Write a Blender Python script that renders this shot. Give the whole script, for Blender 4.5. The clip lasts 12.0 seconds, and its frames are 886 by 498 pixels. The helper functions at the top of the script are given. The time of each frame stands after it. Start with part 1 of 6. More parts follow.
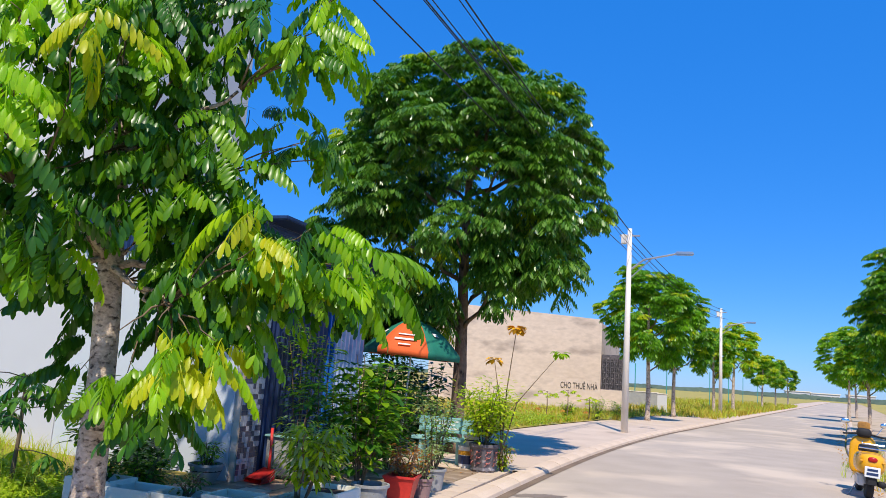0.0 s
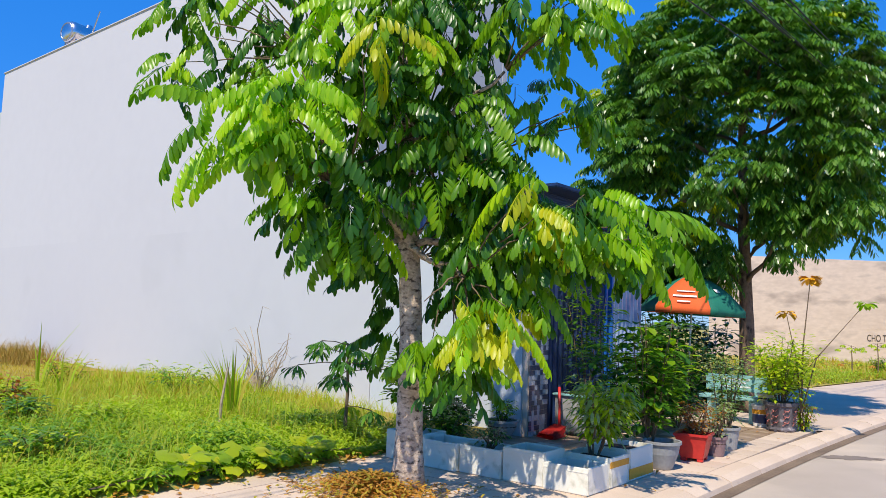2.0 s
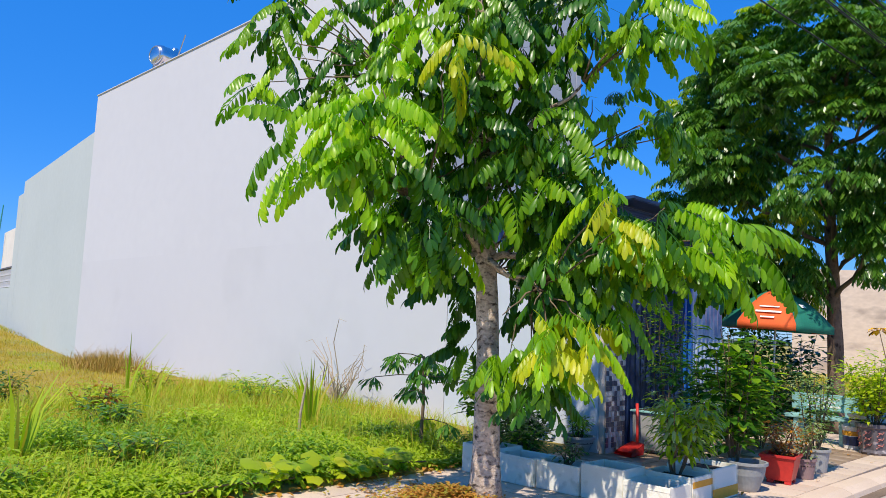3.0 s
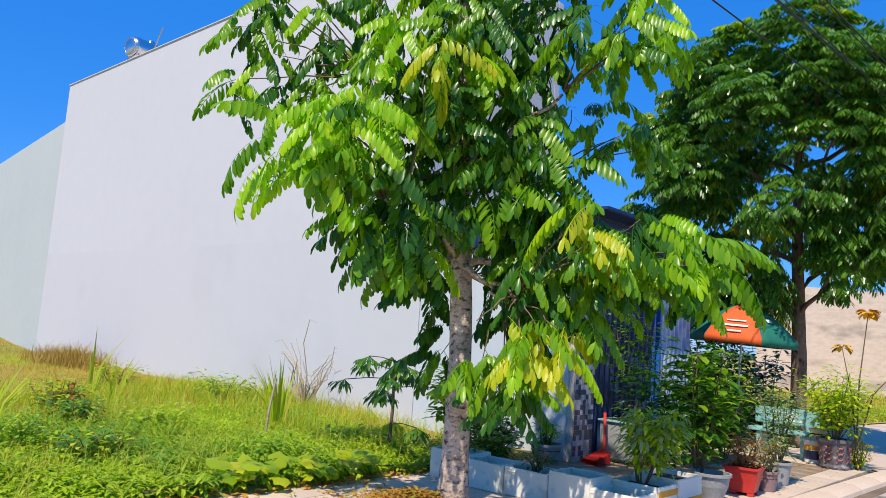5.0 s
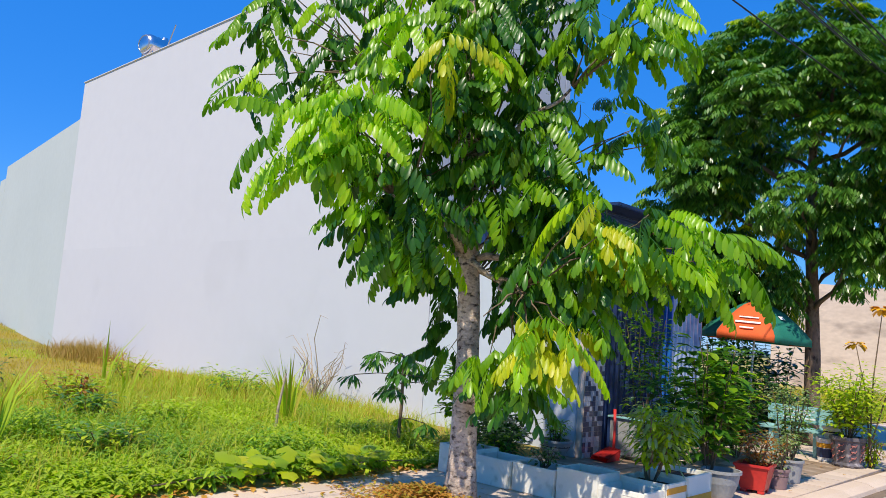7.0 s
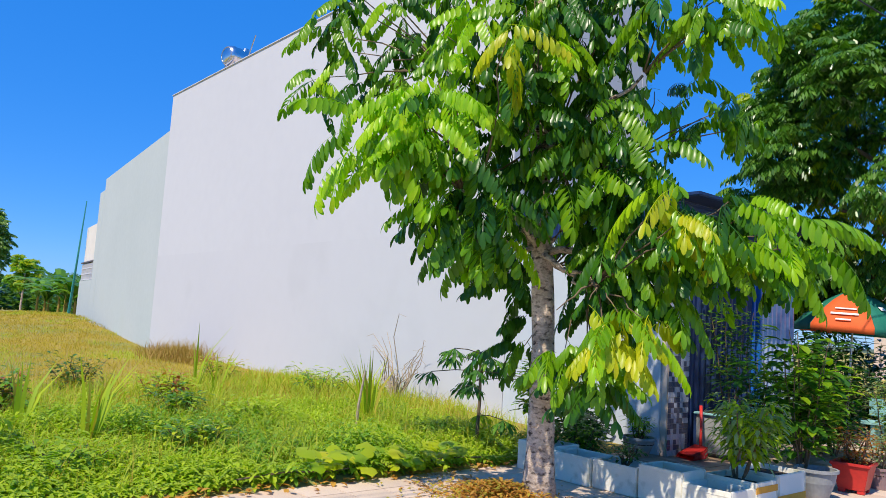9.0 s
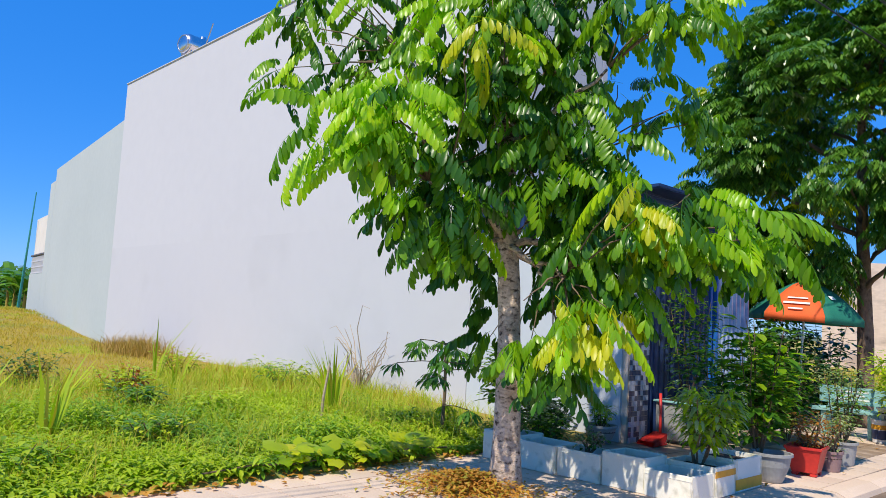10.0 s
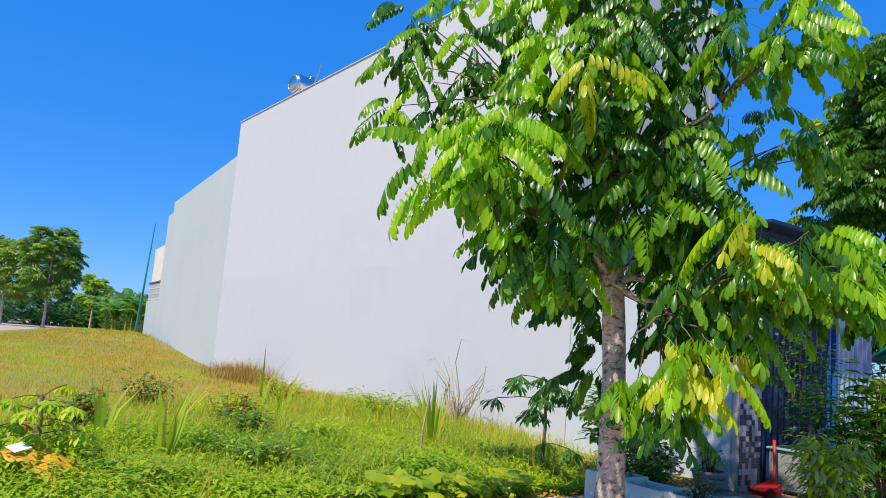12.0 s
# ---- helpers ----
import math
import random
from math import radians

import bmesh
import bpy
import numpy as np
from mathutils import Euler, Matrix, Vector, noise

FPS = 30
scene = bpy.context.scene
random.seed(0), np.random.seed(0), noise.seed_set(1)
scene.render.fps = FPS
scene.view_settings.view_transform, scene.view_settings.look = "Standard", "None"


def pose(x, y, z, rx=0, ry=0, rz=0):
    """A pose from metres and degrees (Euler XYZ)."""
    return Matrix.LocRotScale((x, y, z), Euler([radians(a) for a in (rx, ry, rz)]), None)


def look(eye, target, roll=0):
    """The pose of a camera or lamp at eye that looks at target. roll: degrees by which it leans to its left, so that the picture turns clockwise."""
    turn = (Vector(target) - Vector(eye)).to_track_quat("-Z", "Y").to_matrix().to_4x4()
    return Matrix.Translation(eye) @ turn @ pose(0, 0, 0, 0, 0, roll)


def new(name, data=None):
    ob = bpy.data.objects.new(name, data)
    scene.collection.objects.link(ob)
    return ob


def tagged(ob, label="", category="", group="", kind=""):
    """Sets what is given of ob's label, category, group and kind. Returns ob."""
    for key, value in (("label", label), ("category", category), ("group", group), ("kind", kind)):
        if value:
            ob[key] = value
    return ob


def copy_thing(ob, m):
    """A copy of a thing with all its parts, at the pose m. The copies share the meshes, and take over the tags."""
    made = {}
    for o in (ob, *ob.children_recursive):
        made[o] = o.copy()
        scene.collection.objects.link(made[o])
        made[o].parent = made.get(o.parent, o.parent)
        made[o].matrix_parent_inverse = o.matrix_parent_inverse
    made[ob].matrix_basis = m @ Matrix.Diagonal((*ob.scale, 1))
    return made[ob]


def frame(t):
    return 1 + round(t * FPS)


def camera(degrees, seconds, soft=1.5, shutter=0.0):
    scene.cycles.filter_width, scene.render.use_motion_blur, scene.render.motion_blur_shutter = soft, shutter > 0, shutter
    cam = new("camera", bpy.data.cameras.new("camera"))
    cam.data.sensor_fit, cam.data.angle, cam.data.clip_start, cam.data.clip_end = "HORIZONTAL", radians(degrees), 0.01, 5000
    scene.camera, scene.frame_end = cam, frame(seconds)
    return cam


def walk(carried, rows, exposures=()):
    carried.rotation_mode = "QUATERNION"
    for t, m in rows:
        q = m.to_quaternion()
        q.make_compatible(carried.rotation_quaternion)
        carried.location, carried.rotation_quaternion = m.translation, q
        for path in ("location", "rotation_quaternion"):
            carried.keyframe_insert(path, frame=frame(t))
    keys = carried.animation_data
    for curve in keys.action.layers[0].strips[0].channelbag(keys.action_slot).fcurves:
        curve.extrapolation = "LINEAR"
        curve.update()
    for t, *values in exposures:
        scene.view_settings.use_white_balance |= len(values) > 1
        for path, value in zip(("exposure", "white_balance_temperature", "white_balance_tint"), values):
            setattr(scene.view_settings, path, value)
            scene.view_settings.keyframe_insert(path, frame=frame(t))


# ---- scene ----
cam = camera(61.59, 12.0, soft=0.6)


def stand(x, y, z, yaw, pitch, roll):
    return Matrix.Translation((x, y, z)) @ pose(0, 0, 0, 0, 0, yaw) @ pose(0, 0, 0, 90 + pitch) @ pose(0, 0, 0, 0, 0, roll)


PATH = [
    (0.0, 0.668, 0.909, 1.608, 19.07, 9.31, 3.98),
    (0.5, 0.793, 0.927, 1.592, 16.00, 7.66, 4.00),
    (1.0, 0.835, 0.882, 1.600, 18.58, 6.27, 3.60),
    (1.5, 0.772, 0.780, 1.603, 27.70, 5.66, 3.10),
    (1.9, 0.702, 0.689, 1.610, 36.73, 5.51, 1.64),
    (2.0, 0.690, 0.655, 1.602, 39.25, 5.35, 1.84),
    (2.5, 0.664, 0.594, 1.615, 45.26, 5.33, 2.32),
    (3.0, 0.658, 0.585, 1.605, 44.68, 6.15, 2.38),
    (3.2, 0.657, 0.588, 1.613, 42.89, 6.32, 2.45),
    (4.8, 0.626, 0.560, 1.599, 41.33, 6.41, 4.00),
    (5.0, 0.626, 0.560, 1.597, 42.51, 6.64, 4.08),
    (5.5, 0.650, 0.550, 1.593, 44.34, 7.37, 4.03),
    (6.0, 0.632, 0.580, 1.608, 44.14, 7.38, 3.89),
    (6.5, 0.627, 0.561, 1.599, 41.73, 7.15, 4.07),
    (7.0, 0.664, 0.603, 1.590, 43.54, 6.31, 4.25),
    (7.5, 0.704, 0.693, 1.570, 47.60, 6.06, 4.17),
    (7.7, 0.701, 0.728, 1.570, 48.90, 6.08, 4.29),
    (9.3, 0.704, 0.671, 1.563, 49.77, 5.73, 3.41),
    (9.5, 0.696, 0.656, 1.561, 48.28, 5.62, 3.20),
    (10.0, 0.673, 0.619, 1.558, 46.61, 5.34, 3.03),
    (10.5, 0.660, 0.583, 1.569, 48.68, 5.13, 3.21),
    (11.0, 0.628, 0.552, 1.565, 53.82, 5.66, 3.42),
    (11.5, 0.631, 0.551, 1.571, 55.09, 6.74, 3.70),
    (12.0, 0.648, 0.539, 1.565, 54.15, 7.39, 4.61),
]
walk(cam, [(t, stand(*row)) for t, *row in PATH])

# ---- light ----
SUN_EL, SUN_FROM = radians(56), Vector((0.32, -0.95, 0)).normalized()
world = bpy.data.worlds.new("sky")
scene.world = world
world.use_nodes = True
wn, wl = world.node_tree.nodes, world.node_tree.links
sky = wn.new("ShaderNodeTexSky")
sky.sky_type, sky.sun_disc = "NISHITA", False
sky.sun_elevation, sky.sun_rotation = SUN_EL, math.atan2(SUN_FROM.x, SUN_FROM.y)
sky.air_density, sky.dust_density, sky.ozone_density = 1.0, 0.0, 3.0
grade = wn.new("ShaderNodeHueSaturation")
grade.inputs["Saturation"].default_value = 1.3
tint = wn.new("ShaderNodeMixRGB")
tint.blend_type, tint.inputs[0].default_value, tint.inputs[2].default_value = "MULTIPLY", 1.0, (0.72, 0.98, 1.30, 1)
wl.new(sky.outputs[0], grade.inputs["Color"])
wl.new(grade.outputs[0], tint.inputs[1])
deep = wn.new("ShaderNodeMixRGB")
deep.inputs[0].default_value, deep.inputs[2].default_value = 0.58, (0.10, 1.92, 7.1, 1)
wl.new(tint.outputs[0], deep.inputs[1])
wl.new(deep.outputs[0], wn["Background"].inputs[0])
wn["Background"].inputs[1].default_value = 0.118
sun = new("sun", bpy.data.lights.new("sun", "SUN"))
sun.data.energy, sun.data.angle, sun.data.color = 4.55, radians(0.53), (1.0, 0.905, 0.775)
sun.matrix_world = look(SUN_FROM * math.cos(SUN_EL) * 50 + Vector((0, 0, math.sin(SUN_EL) * 50)), (0, 0, 0))
scene.view_settings.exposure = 0.2


# ---- materials ----
def ramp(nt, fac, stops):
    r = nt.nodes.new("ShaderNodeValToRGB")
    els = r.color_ramp.elements
    while len(els) < len(stops):
        els.new(0.5)
    for e, (p, c) in zip(els, stops):
        e.position, e.color = p, (*c, 1)
    nt.links.new(fac, r.inputs[0])
    return r.outputs[0]


def tone(c, k):
    return tuple(max(0.0, min(1.0, v * k)) for v in c)


def surface(name, a, b=None, rough=0.7, fine=40.0, broad=1.2, bump=0.15, metal=0.0, spread=0.25, stain=None, stretch=(1, 1, 1), spec=0.4, piece=False):
    """A procedural surface: fine grain and broad patches between two tones, fine relief."""
    b = b or tone(a, 1 - spread)
    m = bpy.data.materials.new(name)
    m.use_nodes = True
    nt = m.node_tree
    bsdf = nt.nodes["Principled BSDF"]
    co = nt.nodes.new("ShaderNodeTexCoord")
    mp = nt.nodes.new("ShaderNodeMapping")
    mp.inputs["Scale"].default_value = stretch
    nt.links.new(co.outputs["Object"], mp.inputs[0])
    n1, n2 = nt.nodes.new("ShaderNodeTexNoise"), nt.nodes.new("ShaderNodeTexNoise")
    for n, s, d in ((n1, fine, 4), (n2, broad, 5)):
        n.inputs["Scale"].default_value, n.inputs["Detail"].default_value = s, d
        nt.links.new(mp.outputs[0], n.inputs["Vector"])
    mix = nt.nodes.new("ShaderNodeMath")
    mix.operation = "MULTIPLY_ADD"
    mix.inputs[1].default_value = 0.45
    half = nt.nodes.new("ShaderNodeMath")
    half.operation, half.inputs[1].default_value = "MULTIPLY", 0.55
    nt.links.new(n2.outputs[0], half.inputs[0])
    nt.links.new(n1.outputs[0], mix.inputs[0])
    nt.links.new(half.outputs[0], mix.inputs[2])
    col = ramp(nt, mix.outputs[0], [(0.32, b), (0.62, a)])
    if stain:
        n3 = nt.nodes.new("ShaderNodeTexNoise")
        n3.inputs["Scale"].default_value, n3.inputs["Detail"].default_value = stain[1], 8
        nt.links.new(mp.outputs[0], n3.inputs["Vector"])
        sh = ramp(nt, n3.outputs[0], [(stain[2], (0, 0, 0)), (min(1, stain[2] + 0.14), (1, 1, 1))])
        mx = nt.nodes.new("ShaderNodeMixRGB")
        mx.inputs[2].default_value = (*stain[0], 1)
        nt.links.new(sh, mx.inputs[0])
        nt.links.new(col, mx.inputs[1])
        col = mx.outputs[0]
    if piece:
        info, hv = nt.nodes.new("ShaderNodeObjectInfo"), nt.nodes.new("ShaderNodeHueSaturation")
        rng = nt.nodes.new("ShaderNodeMapRange")
        rng.inputs[3].default_value, rng.inputs[4].default_value = 0.92, 1.06
        nt.links.new(info.outputs["Random"], rng.inputs[0])
        nt.links.new(rng.outputs[0], hv.inputs["Value"])
        nt.links.new(col, hv.inputs["Color"])
        col = hv.outputs[0]
    nt.links.new(col, bsdf.inputs["Base Color"])
    bsdf.inputs["Roughness"].default_value = rough
    bsdf.inputs["Metallic"].default_value = metal
    bsdf.inputs["Specular IOR Level"].default_value = spec
    if bump:
        bp = nt.nodes.new("ShaderNodeBump")
        bp.inputs["Strength"].default_value, bp.inputs["Distance"].default_value = bump, 0.01
        nt.links.new(n1.outputs[0], bp.inputs["Height"])
        nt.links.new(bp.outputs[0], bsdf.inputs["Normal"])
    return m


def leafy(name, tones, rough=0.35, trans=0.45, through_tint=(1.0, 1.25, 0.35), gloss=0.35, glow=1.7):
    """Leaf: every leaflet takes its own tone, light shines through it, a waxy gloss on top."""
    m = bpy.data.materials.new(name)
    m.use_nodes = True
    nt = m.node_tree
    bsdf, out = nt.nodes["Principled BSDF"], nt.nodes["Material Output"]
    geo = nt.nodes.new("ShaderNodeNewGeometry")
    stops = [(i / max(1, len(tones) - 1), c) for i, c in enumerate(tones)]
    info = nt.nodes.new("ShaderNodeObjectInfo")
    add = nt.nodes.new("ShaderNodeMath")
    add.operation = "ADD"
    nt.links.new(geo.outputs["Random Per Island"], add.inputs[0])
    nt.links.new(info.outputs["Random"], add.inputs[1])
    half = nt.nodes.new("ShaderNodeMath")
    half.operation, half.inputs[1].default_value = "MULTIPLY", 0.5
    nt.links.new(add.outputs[0], half.inputs[0])
    col = ramp(nt, half.outputs[0], stops)
    nt.links.new(col, bsdf.inputs["Base Color"])
    bsdf.inputs["Roughness"].default_value = rough
    bsdf.inputs["Specular IOR Level"].default_value = gloss
    tr = nt.nodes.new("ShaderNodeBsdfTranslucent")
    tint = nt.nodes.new("ShaderNodeMixRGB")
    tint.blend_type, tint.inputs[0].default_value, tint.inputs[2].default_value = "MULTIPLY", 1.0, (*through_tint, 1)
    nt.links.new(col, tint.inputs[1])
    bright = nt.nodes.new("ShaderNodeHueSaturation")
    bright.inputs["Value"].default_value = glow
    nt.links.new(tint.outputs[0], bright.inputs["Color"])
    nt.links.new(bright.outputs[0], tr.inputs[0])
    ms = nt.nodes.new("ShaderNodeMixShader")
    ms.inputs[0].default_value = trans
    nt.links.new(bsdf.outputs[0], ms.inputs[1])
    nt.links.new(tr.outputs[0], ms.inputs[2])
    nt.links.new(ms.outputs[0], out.inputs[0])
    return m


M_ROAD = surface("worn_grey_concrete_road", (0.49, 0.405, 0.315), (0.40, 0.325, 0.25), 0.85, 110, 0.9, 0.35, stain=((0.62, 0.50, 0.37), 0.30, 0.50))
M_PAVE = surface("pinkish_paving_concrete", (0.66, 0.52, 0.39), (0.54, 0.41, 0.295), 0.85, 60, 0.9, 0.2, stain=((0.32, 0.25, 0.19), 0.7, 0.60), piece=True)
M_KERB = surface("kerb_concrete", (0.70, 0.545, 0.40), (0.56, 0.42, 0.295), 0.85, 70, 0.7, 0.25, stain=((0.26, 0.19, 0.14), 1.1, 0.62))
M_GUTTER = surface("gutter_dirt", (0.24, 0.17, 0.11), (0.13, 0.09, 0.06), 0.95, 30, 1.5, 0.4)
M_WHITE = surface("white_wall_paint", (0.60, 0.60, 0.62), (0.575, 0.575, 0.597), 0.8, 3.0, 0.28, 0.05, stain=((0.55, 0.55, 0.57), 0.22, 0.62))
M_WHITE_LOW = surface("older_white_wall_paint", (0.585, 0.585, 0.607), (0.57, 0.57, 0.592), 0.8, 3.0, 0.4, 0.05, stain=((0.545, 0.545, 0.565), 0.35, 0.60))
# damp brown paving, the garden's shade also put into its dark tone
M_WETSHADE = surface("damp_shaded_paving", (0.36, 0.25, 0.16), (0.24, 0.16, 0.10), 0.45, 40, 1.4, 0.15, stain=((0.50, 0.38, 0.27), 1.6, 0.55), piece=True)
M_GREYW = surface("grey_green_wall_paint", (0.533, 0.576, 0.559), (0.490, 0.533, 0.516), 0.8, 4.0, 0.3, 0.08, stain=((0.52, 0.56, 0.53), 0.3, 0.60))
M_CONC = surface("bare_beige_concrete", (0.74, 0.60, 0.49), (0.58, 0.46, 0.37), 0.9, 5.0, 0.9, 0.2, stain=((0.44, 0.35, 0.29), 0.9, 0.54), stretch=(0.6, 1, 1.3))
M_BLUEWALL = surface("pale_blue_wall_paint", (0.57, 0.61, 0.65), (0.53, 0.57, 0.61), 0.75, 5.0, 0.8, 0.06)
M_BLUE = surface("blue_corrugated_steel", (0.014, 0.038, 0.13), (0.008, 0.02, 0.07), 0.4, 20, 1.0, 0.05, spec=0.6)
M_PETAL = surface("yellow_petal", (0.80, 0.42, 0.01), (0.70, 0.34, 0.01), 0.6, 30, 4, 0.05)
M_PALEBLUE = surface("pale_corrugated_steel", (0.50, 0.58, 0.72), (0.36, 0.44, 0.60), 0.4, 15, 1.0, 0.05, metal=0.2, stain=((0.12, 0.2, 0.42), 1.4, 0.52))
M_BARK = surface("grey_brown_bark", (0.72, 0.58, 0.45), (0.26, 0.19, 0.14), 0.95, 30, 6, 1.0, stretch=(1, 1, 1.5), stain=((0.06, 0.042, 0.03), 17.0, 0.53))
# bark of the big trunk, its crown's shade put into the colour
M_BARKSHADE = surface("shaded_brown_bark", (0.26, 0.18, 0.12), (0.12, 0.08, 0.055), 0.95, 26, 5, 1.0, stretch=(1, 1, 0.6), stain=((0.05, 0.035, 0.025), 12.0, 0.55))
M_TWIG = surface("brown_twig", (0.20, 0.14, 0.08), (0.11, 0.08, 0.05), 0.9, 30, 4, 0.3)
M_FOAM = surface("white_foam_box", (0.86, 0.82, 0.70), (0.74, 0.72, 0.60), 0.7, 120, 3.0, 0.12, stain=((0.46, 0.45, 0.32), 4.5, 0.57))
M_TAPE = surface("yellow_tape", (0.75, 0.36, 0.02), (0.62, 0.28, 0.02), 0.5, 30, 4, 0.05)
M_SOIL = surface("dark_soil", (0.07, 0.045, 0.03), (0.03, 0.02, 0.014), 0.95, 60, 8, 0.8)
M_LITTER = surface("dry_leaf_litter", (0.45, 0.22, 0.05), (0.22, 0.11, 0.04), 0.9, 40, 6, 0.4)
M_RED = surface("red_plastic", (0.62, 0.04, 0.03), (0.48, 0.03, 0.025), 0.45, 20, 2, 0.04)
M_POTGREY = surface("grey_plastic_pot", (0.36, 0.36, 0.35), (0.27, 0.27, 0.26), 0.6, 30, 3, 0.08)
M_POTPURPLE = surface("purplish_clay_pot", (0.30, 0.20, 0.19), (0.22, 0.14, 0.14), 0.65, 30, 3, 0.1)
M_POTDARK = surface("dark_stoneware_pot", (0.16, 0.14, 0.15), (0.06, 0.055, 0.06), 0.55, 14, 5, 0.25, stain=((0.45, 0.40, 0.40), 9.0, 0.58))
M_RELIEF = surface("faded_red_glaze", (0.55, 0.20, 0.17), (0.42, 0.14, 0.12), 0.6, 20, 4, 0.05)
M_SAND = surface("sandy_worn_paving", (0.56, 0.43, 0.29), (0.44, 0.33, 0.21), 0.9, 40, 0.6, 0.3, stain=((0.34, 0.26, 0.15), 0.4, 0.52))
M_TEAL = surface("teal_painted_stone", (0.30, 0.55, 0.52), (0.22, 0.44, 0.42), 0.65, 25, 2.5, 0.1)
M_DRYTWIG = surface("dry_grey_twig", (0.50, 0.40, 0.28), (0.34, 0.25, 0.17), 0.9, 30, 4, 0.2)
M_POLE = surface("pale_concrete_pole", (0.82, 0.76, 0.67), (0.72, 0.66, 0.57), 0.85, 40, 2.0, 0.2)
M_STEEL = surface("galvanised_steel", (0.55, 0.56, 0.58), (0.42, 0.43, 0.45), 0.35, 30, 3, 0.04, metal=0.9)
M_TANK = surface("brushed_stainless_steel", (0.70, 0.71, 0.73), (0.60, 0.61, 0.63), 0.22, 50, 3, 0.03, metal=1.0, stretch=(1, 12, 1))
M_WIRE = surface("black_cable", (0.025, 0.025, 0.03), (0.015, 0.015, 0.018), 0.6, 20, 2, 0.0)
M_ORANGE = surface("orange_canvas", (0.80, 0.14, 0.03), (0.66, 0.10, 0.025), 0.8, 60, 3, 0.08)
M_GREENC = surface("green_canvas", (0.015, 0.20, 0.13), (0.01, 0.13, 0.09), 0.8, 60, 3, 0.08)
M_BAR = surface("white_print", (0.80, 0.80, 0.78), None, 0.7, 40, 3, 0.0, spread=0.06)
M_DARKBAR = surface("black_paint_strokes", (0.07, 0.06, 0.055), None, 0.85, 20, 3, 0.0)
M_TILEA = surface("pale_mosaic_tile", (0.50, 0.50, 0.53), None, 0.3, 30, 4, 0.03, piece=True)
M_TILEB = surface("dark_mosaic_tile", (0.10, 0.10, 0.14), None, 0.3, 30, 4, 0.03, piece=True)
M_EARTH = surface("sandy_soil", (0.36, 0.26, 0.05), (0.24, 0.19, 0.035), 0.95, 14, 0.5, 0.5, stain=((0.20, 0.22, 0.06), 0.4, 0.50))
M_FIELD = surface("dry_grass_ground", (0.46, 0.35, 0.08), (0.34, 0.29, 0.06), 0.95, 10, 0.25, 0.5, stain=((0.24, 0.27, 0.07), 0.18, 0.52))
M_YELLOW = surface("yellow_scooter_paint", (0.85, 0.42, 0.01), (0.80, 0.38, 0.01), 0.25, 10, 2, 0.0, spec=0.6)
M_RUBBER = surface("black_rubber", (0.02, 0.02, 0.022), None, 0.75, 40, 4, 0.1)
M_CHROME = surface("chrome", (0.75, 0.76, 0.78), None, 0.12, 20, 2, 0.0, metal=1.0, spread=0.08)
M_REDLENS = surface("red_lamp_lens", (0.55, 0.015, 0.01), None, 0.2, 20, 2, 0.0)
M_BIN = surface("green_plastic_bin", (0.02, 0.26, 0.11), (0.015, 0.20, 0.08), 0.5, 20, 2, 0.05)
M_BLUEBRIGHT = surface("bright_blue_paint", (0.02, 0.16, 0.55), (0.015, 0.12, 0.42), 0.45, 20, 2, 0.04)
M_DAMP = surface("damp_concrete", (0.26, 0.205, 0.155), (0.21, 0.16, 0.12), 0.7, 90, 1.5, 0.2)
M_TEALPIPE = surface("teal_painted_pipe", (0.05, 0.36, 0.34), None, 0.5, 20, 2, 0.04)

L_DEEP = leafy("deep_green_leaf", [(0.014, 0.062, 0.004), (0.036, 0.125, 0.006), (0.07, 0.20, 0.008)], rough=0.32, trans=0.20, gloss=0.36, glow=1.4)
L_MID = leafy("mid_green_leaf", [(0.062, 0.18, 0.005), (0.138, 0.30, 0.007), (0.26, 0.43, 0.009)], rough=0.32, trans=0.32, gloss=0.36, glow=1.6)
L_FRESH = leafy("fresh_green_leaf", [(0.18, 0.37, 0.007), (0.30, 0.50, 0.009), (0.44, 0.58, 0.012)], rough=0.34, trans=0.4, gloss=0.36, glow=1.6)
L_YOUNG = leafy("yellow_green_leaf", [(0.27, 0.39, 0.008), (0.40, 0.45, 0.010), (0.56, 0.51, 0.014)], rough=0.38, trans=0.36, gloss=0.32, glow=1.5)
L_DARK = leafy("dark_green_leaf", [(0.030, 0.105, 0.012), (0.095, 0.22, 0.022), (0.215, 0.36, 0.045), (0.46, 0.56, 0.15)], rough=0.30, trans=0.32, gloss=0.5, glow=1.5)
L_RUST = leafy("brown_dry_weed", [(0.34, 0.17, 0.05), (0.42, 0.26, 0.07), (0.36, 0.30, 0.06)], rough=0.7, trans=0.3, glow=1.3, through_tint=(1.0, 0.95, 0.6))
L_STREET = leafy("street_tree_leaf", [(0.03, 0.11, 0.008), (0.08, 0.22, 0.010), (0.18, 0.36, 0.014), (0.36, 0.50, 0.03)], trans=0.38, glow=1.6)
# shade round the umbrella and pots is put into this dark leaf tone
L_SHADE = leafy("shaded_shrub_leaf", [(0.012, 0.055, 0.006), (0.03, 0.11, 0.010), (0.08, 0.21, 0.018)], rough=0.28, trans=0.25)
L_DRY = leafy("rust_dry_leaf", [(0.20, 0.06, 0.015), (0.35, 0.13, 0.02), (0.42, 0.22, 0.03)], trans=0.3, through_tint=(1.1, 0.9, 0.5))
L_BUSH = leafy("bush_leaf", [(0.025, 0.09, 0.008), (0.07, 0.19, 0.014), (0.18, 0.34, 0.022)], trans=0.28, glow=1.4)
L_PALE = leafy("grey_green_leaf", [(0.16, 0.24, 0.09), (0.24, 0.32, 0.14), (0.34, 0.40, 0.20)], trans=0.3)
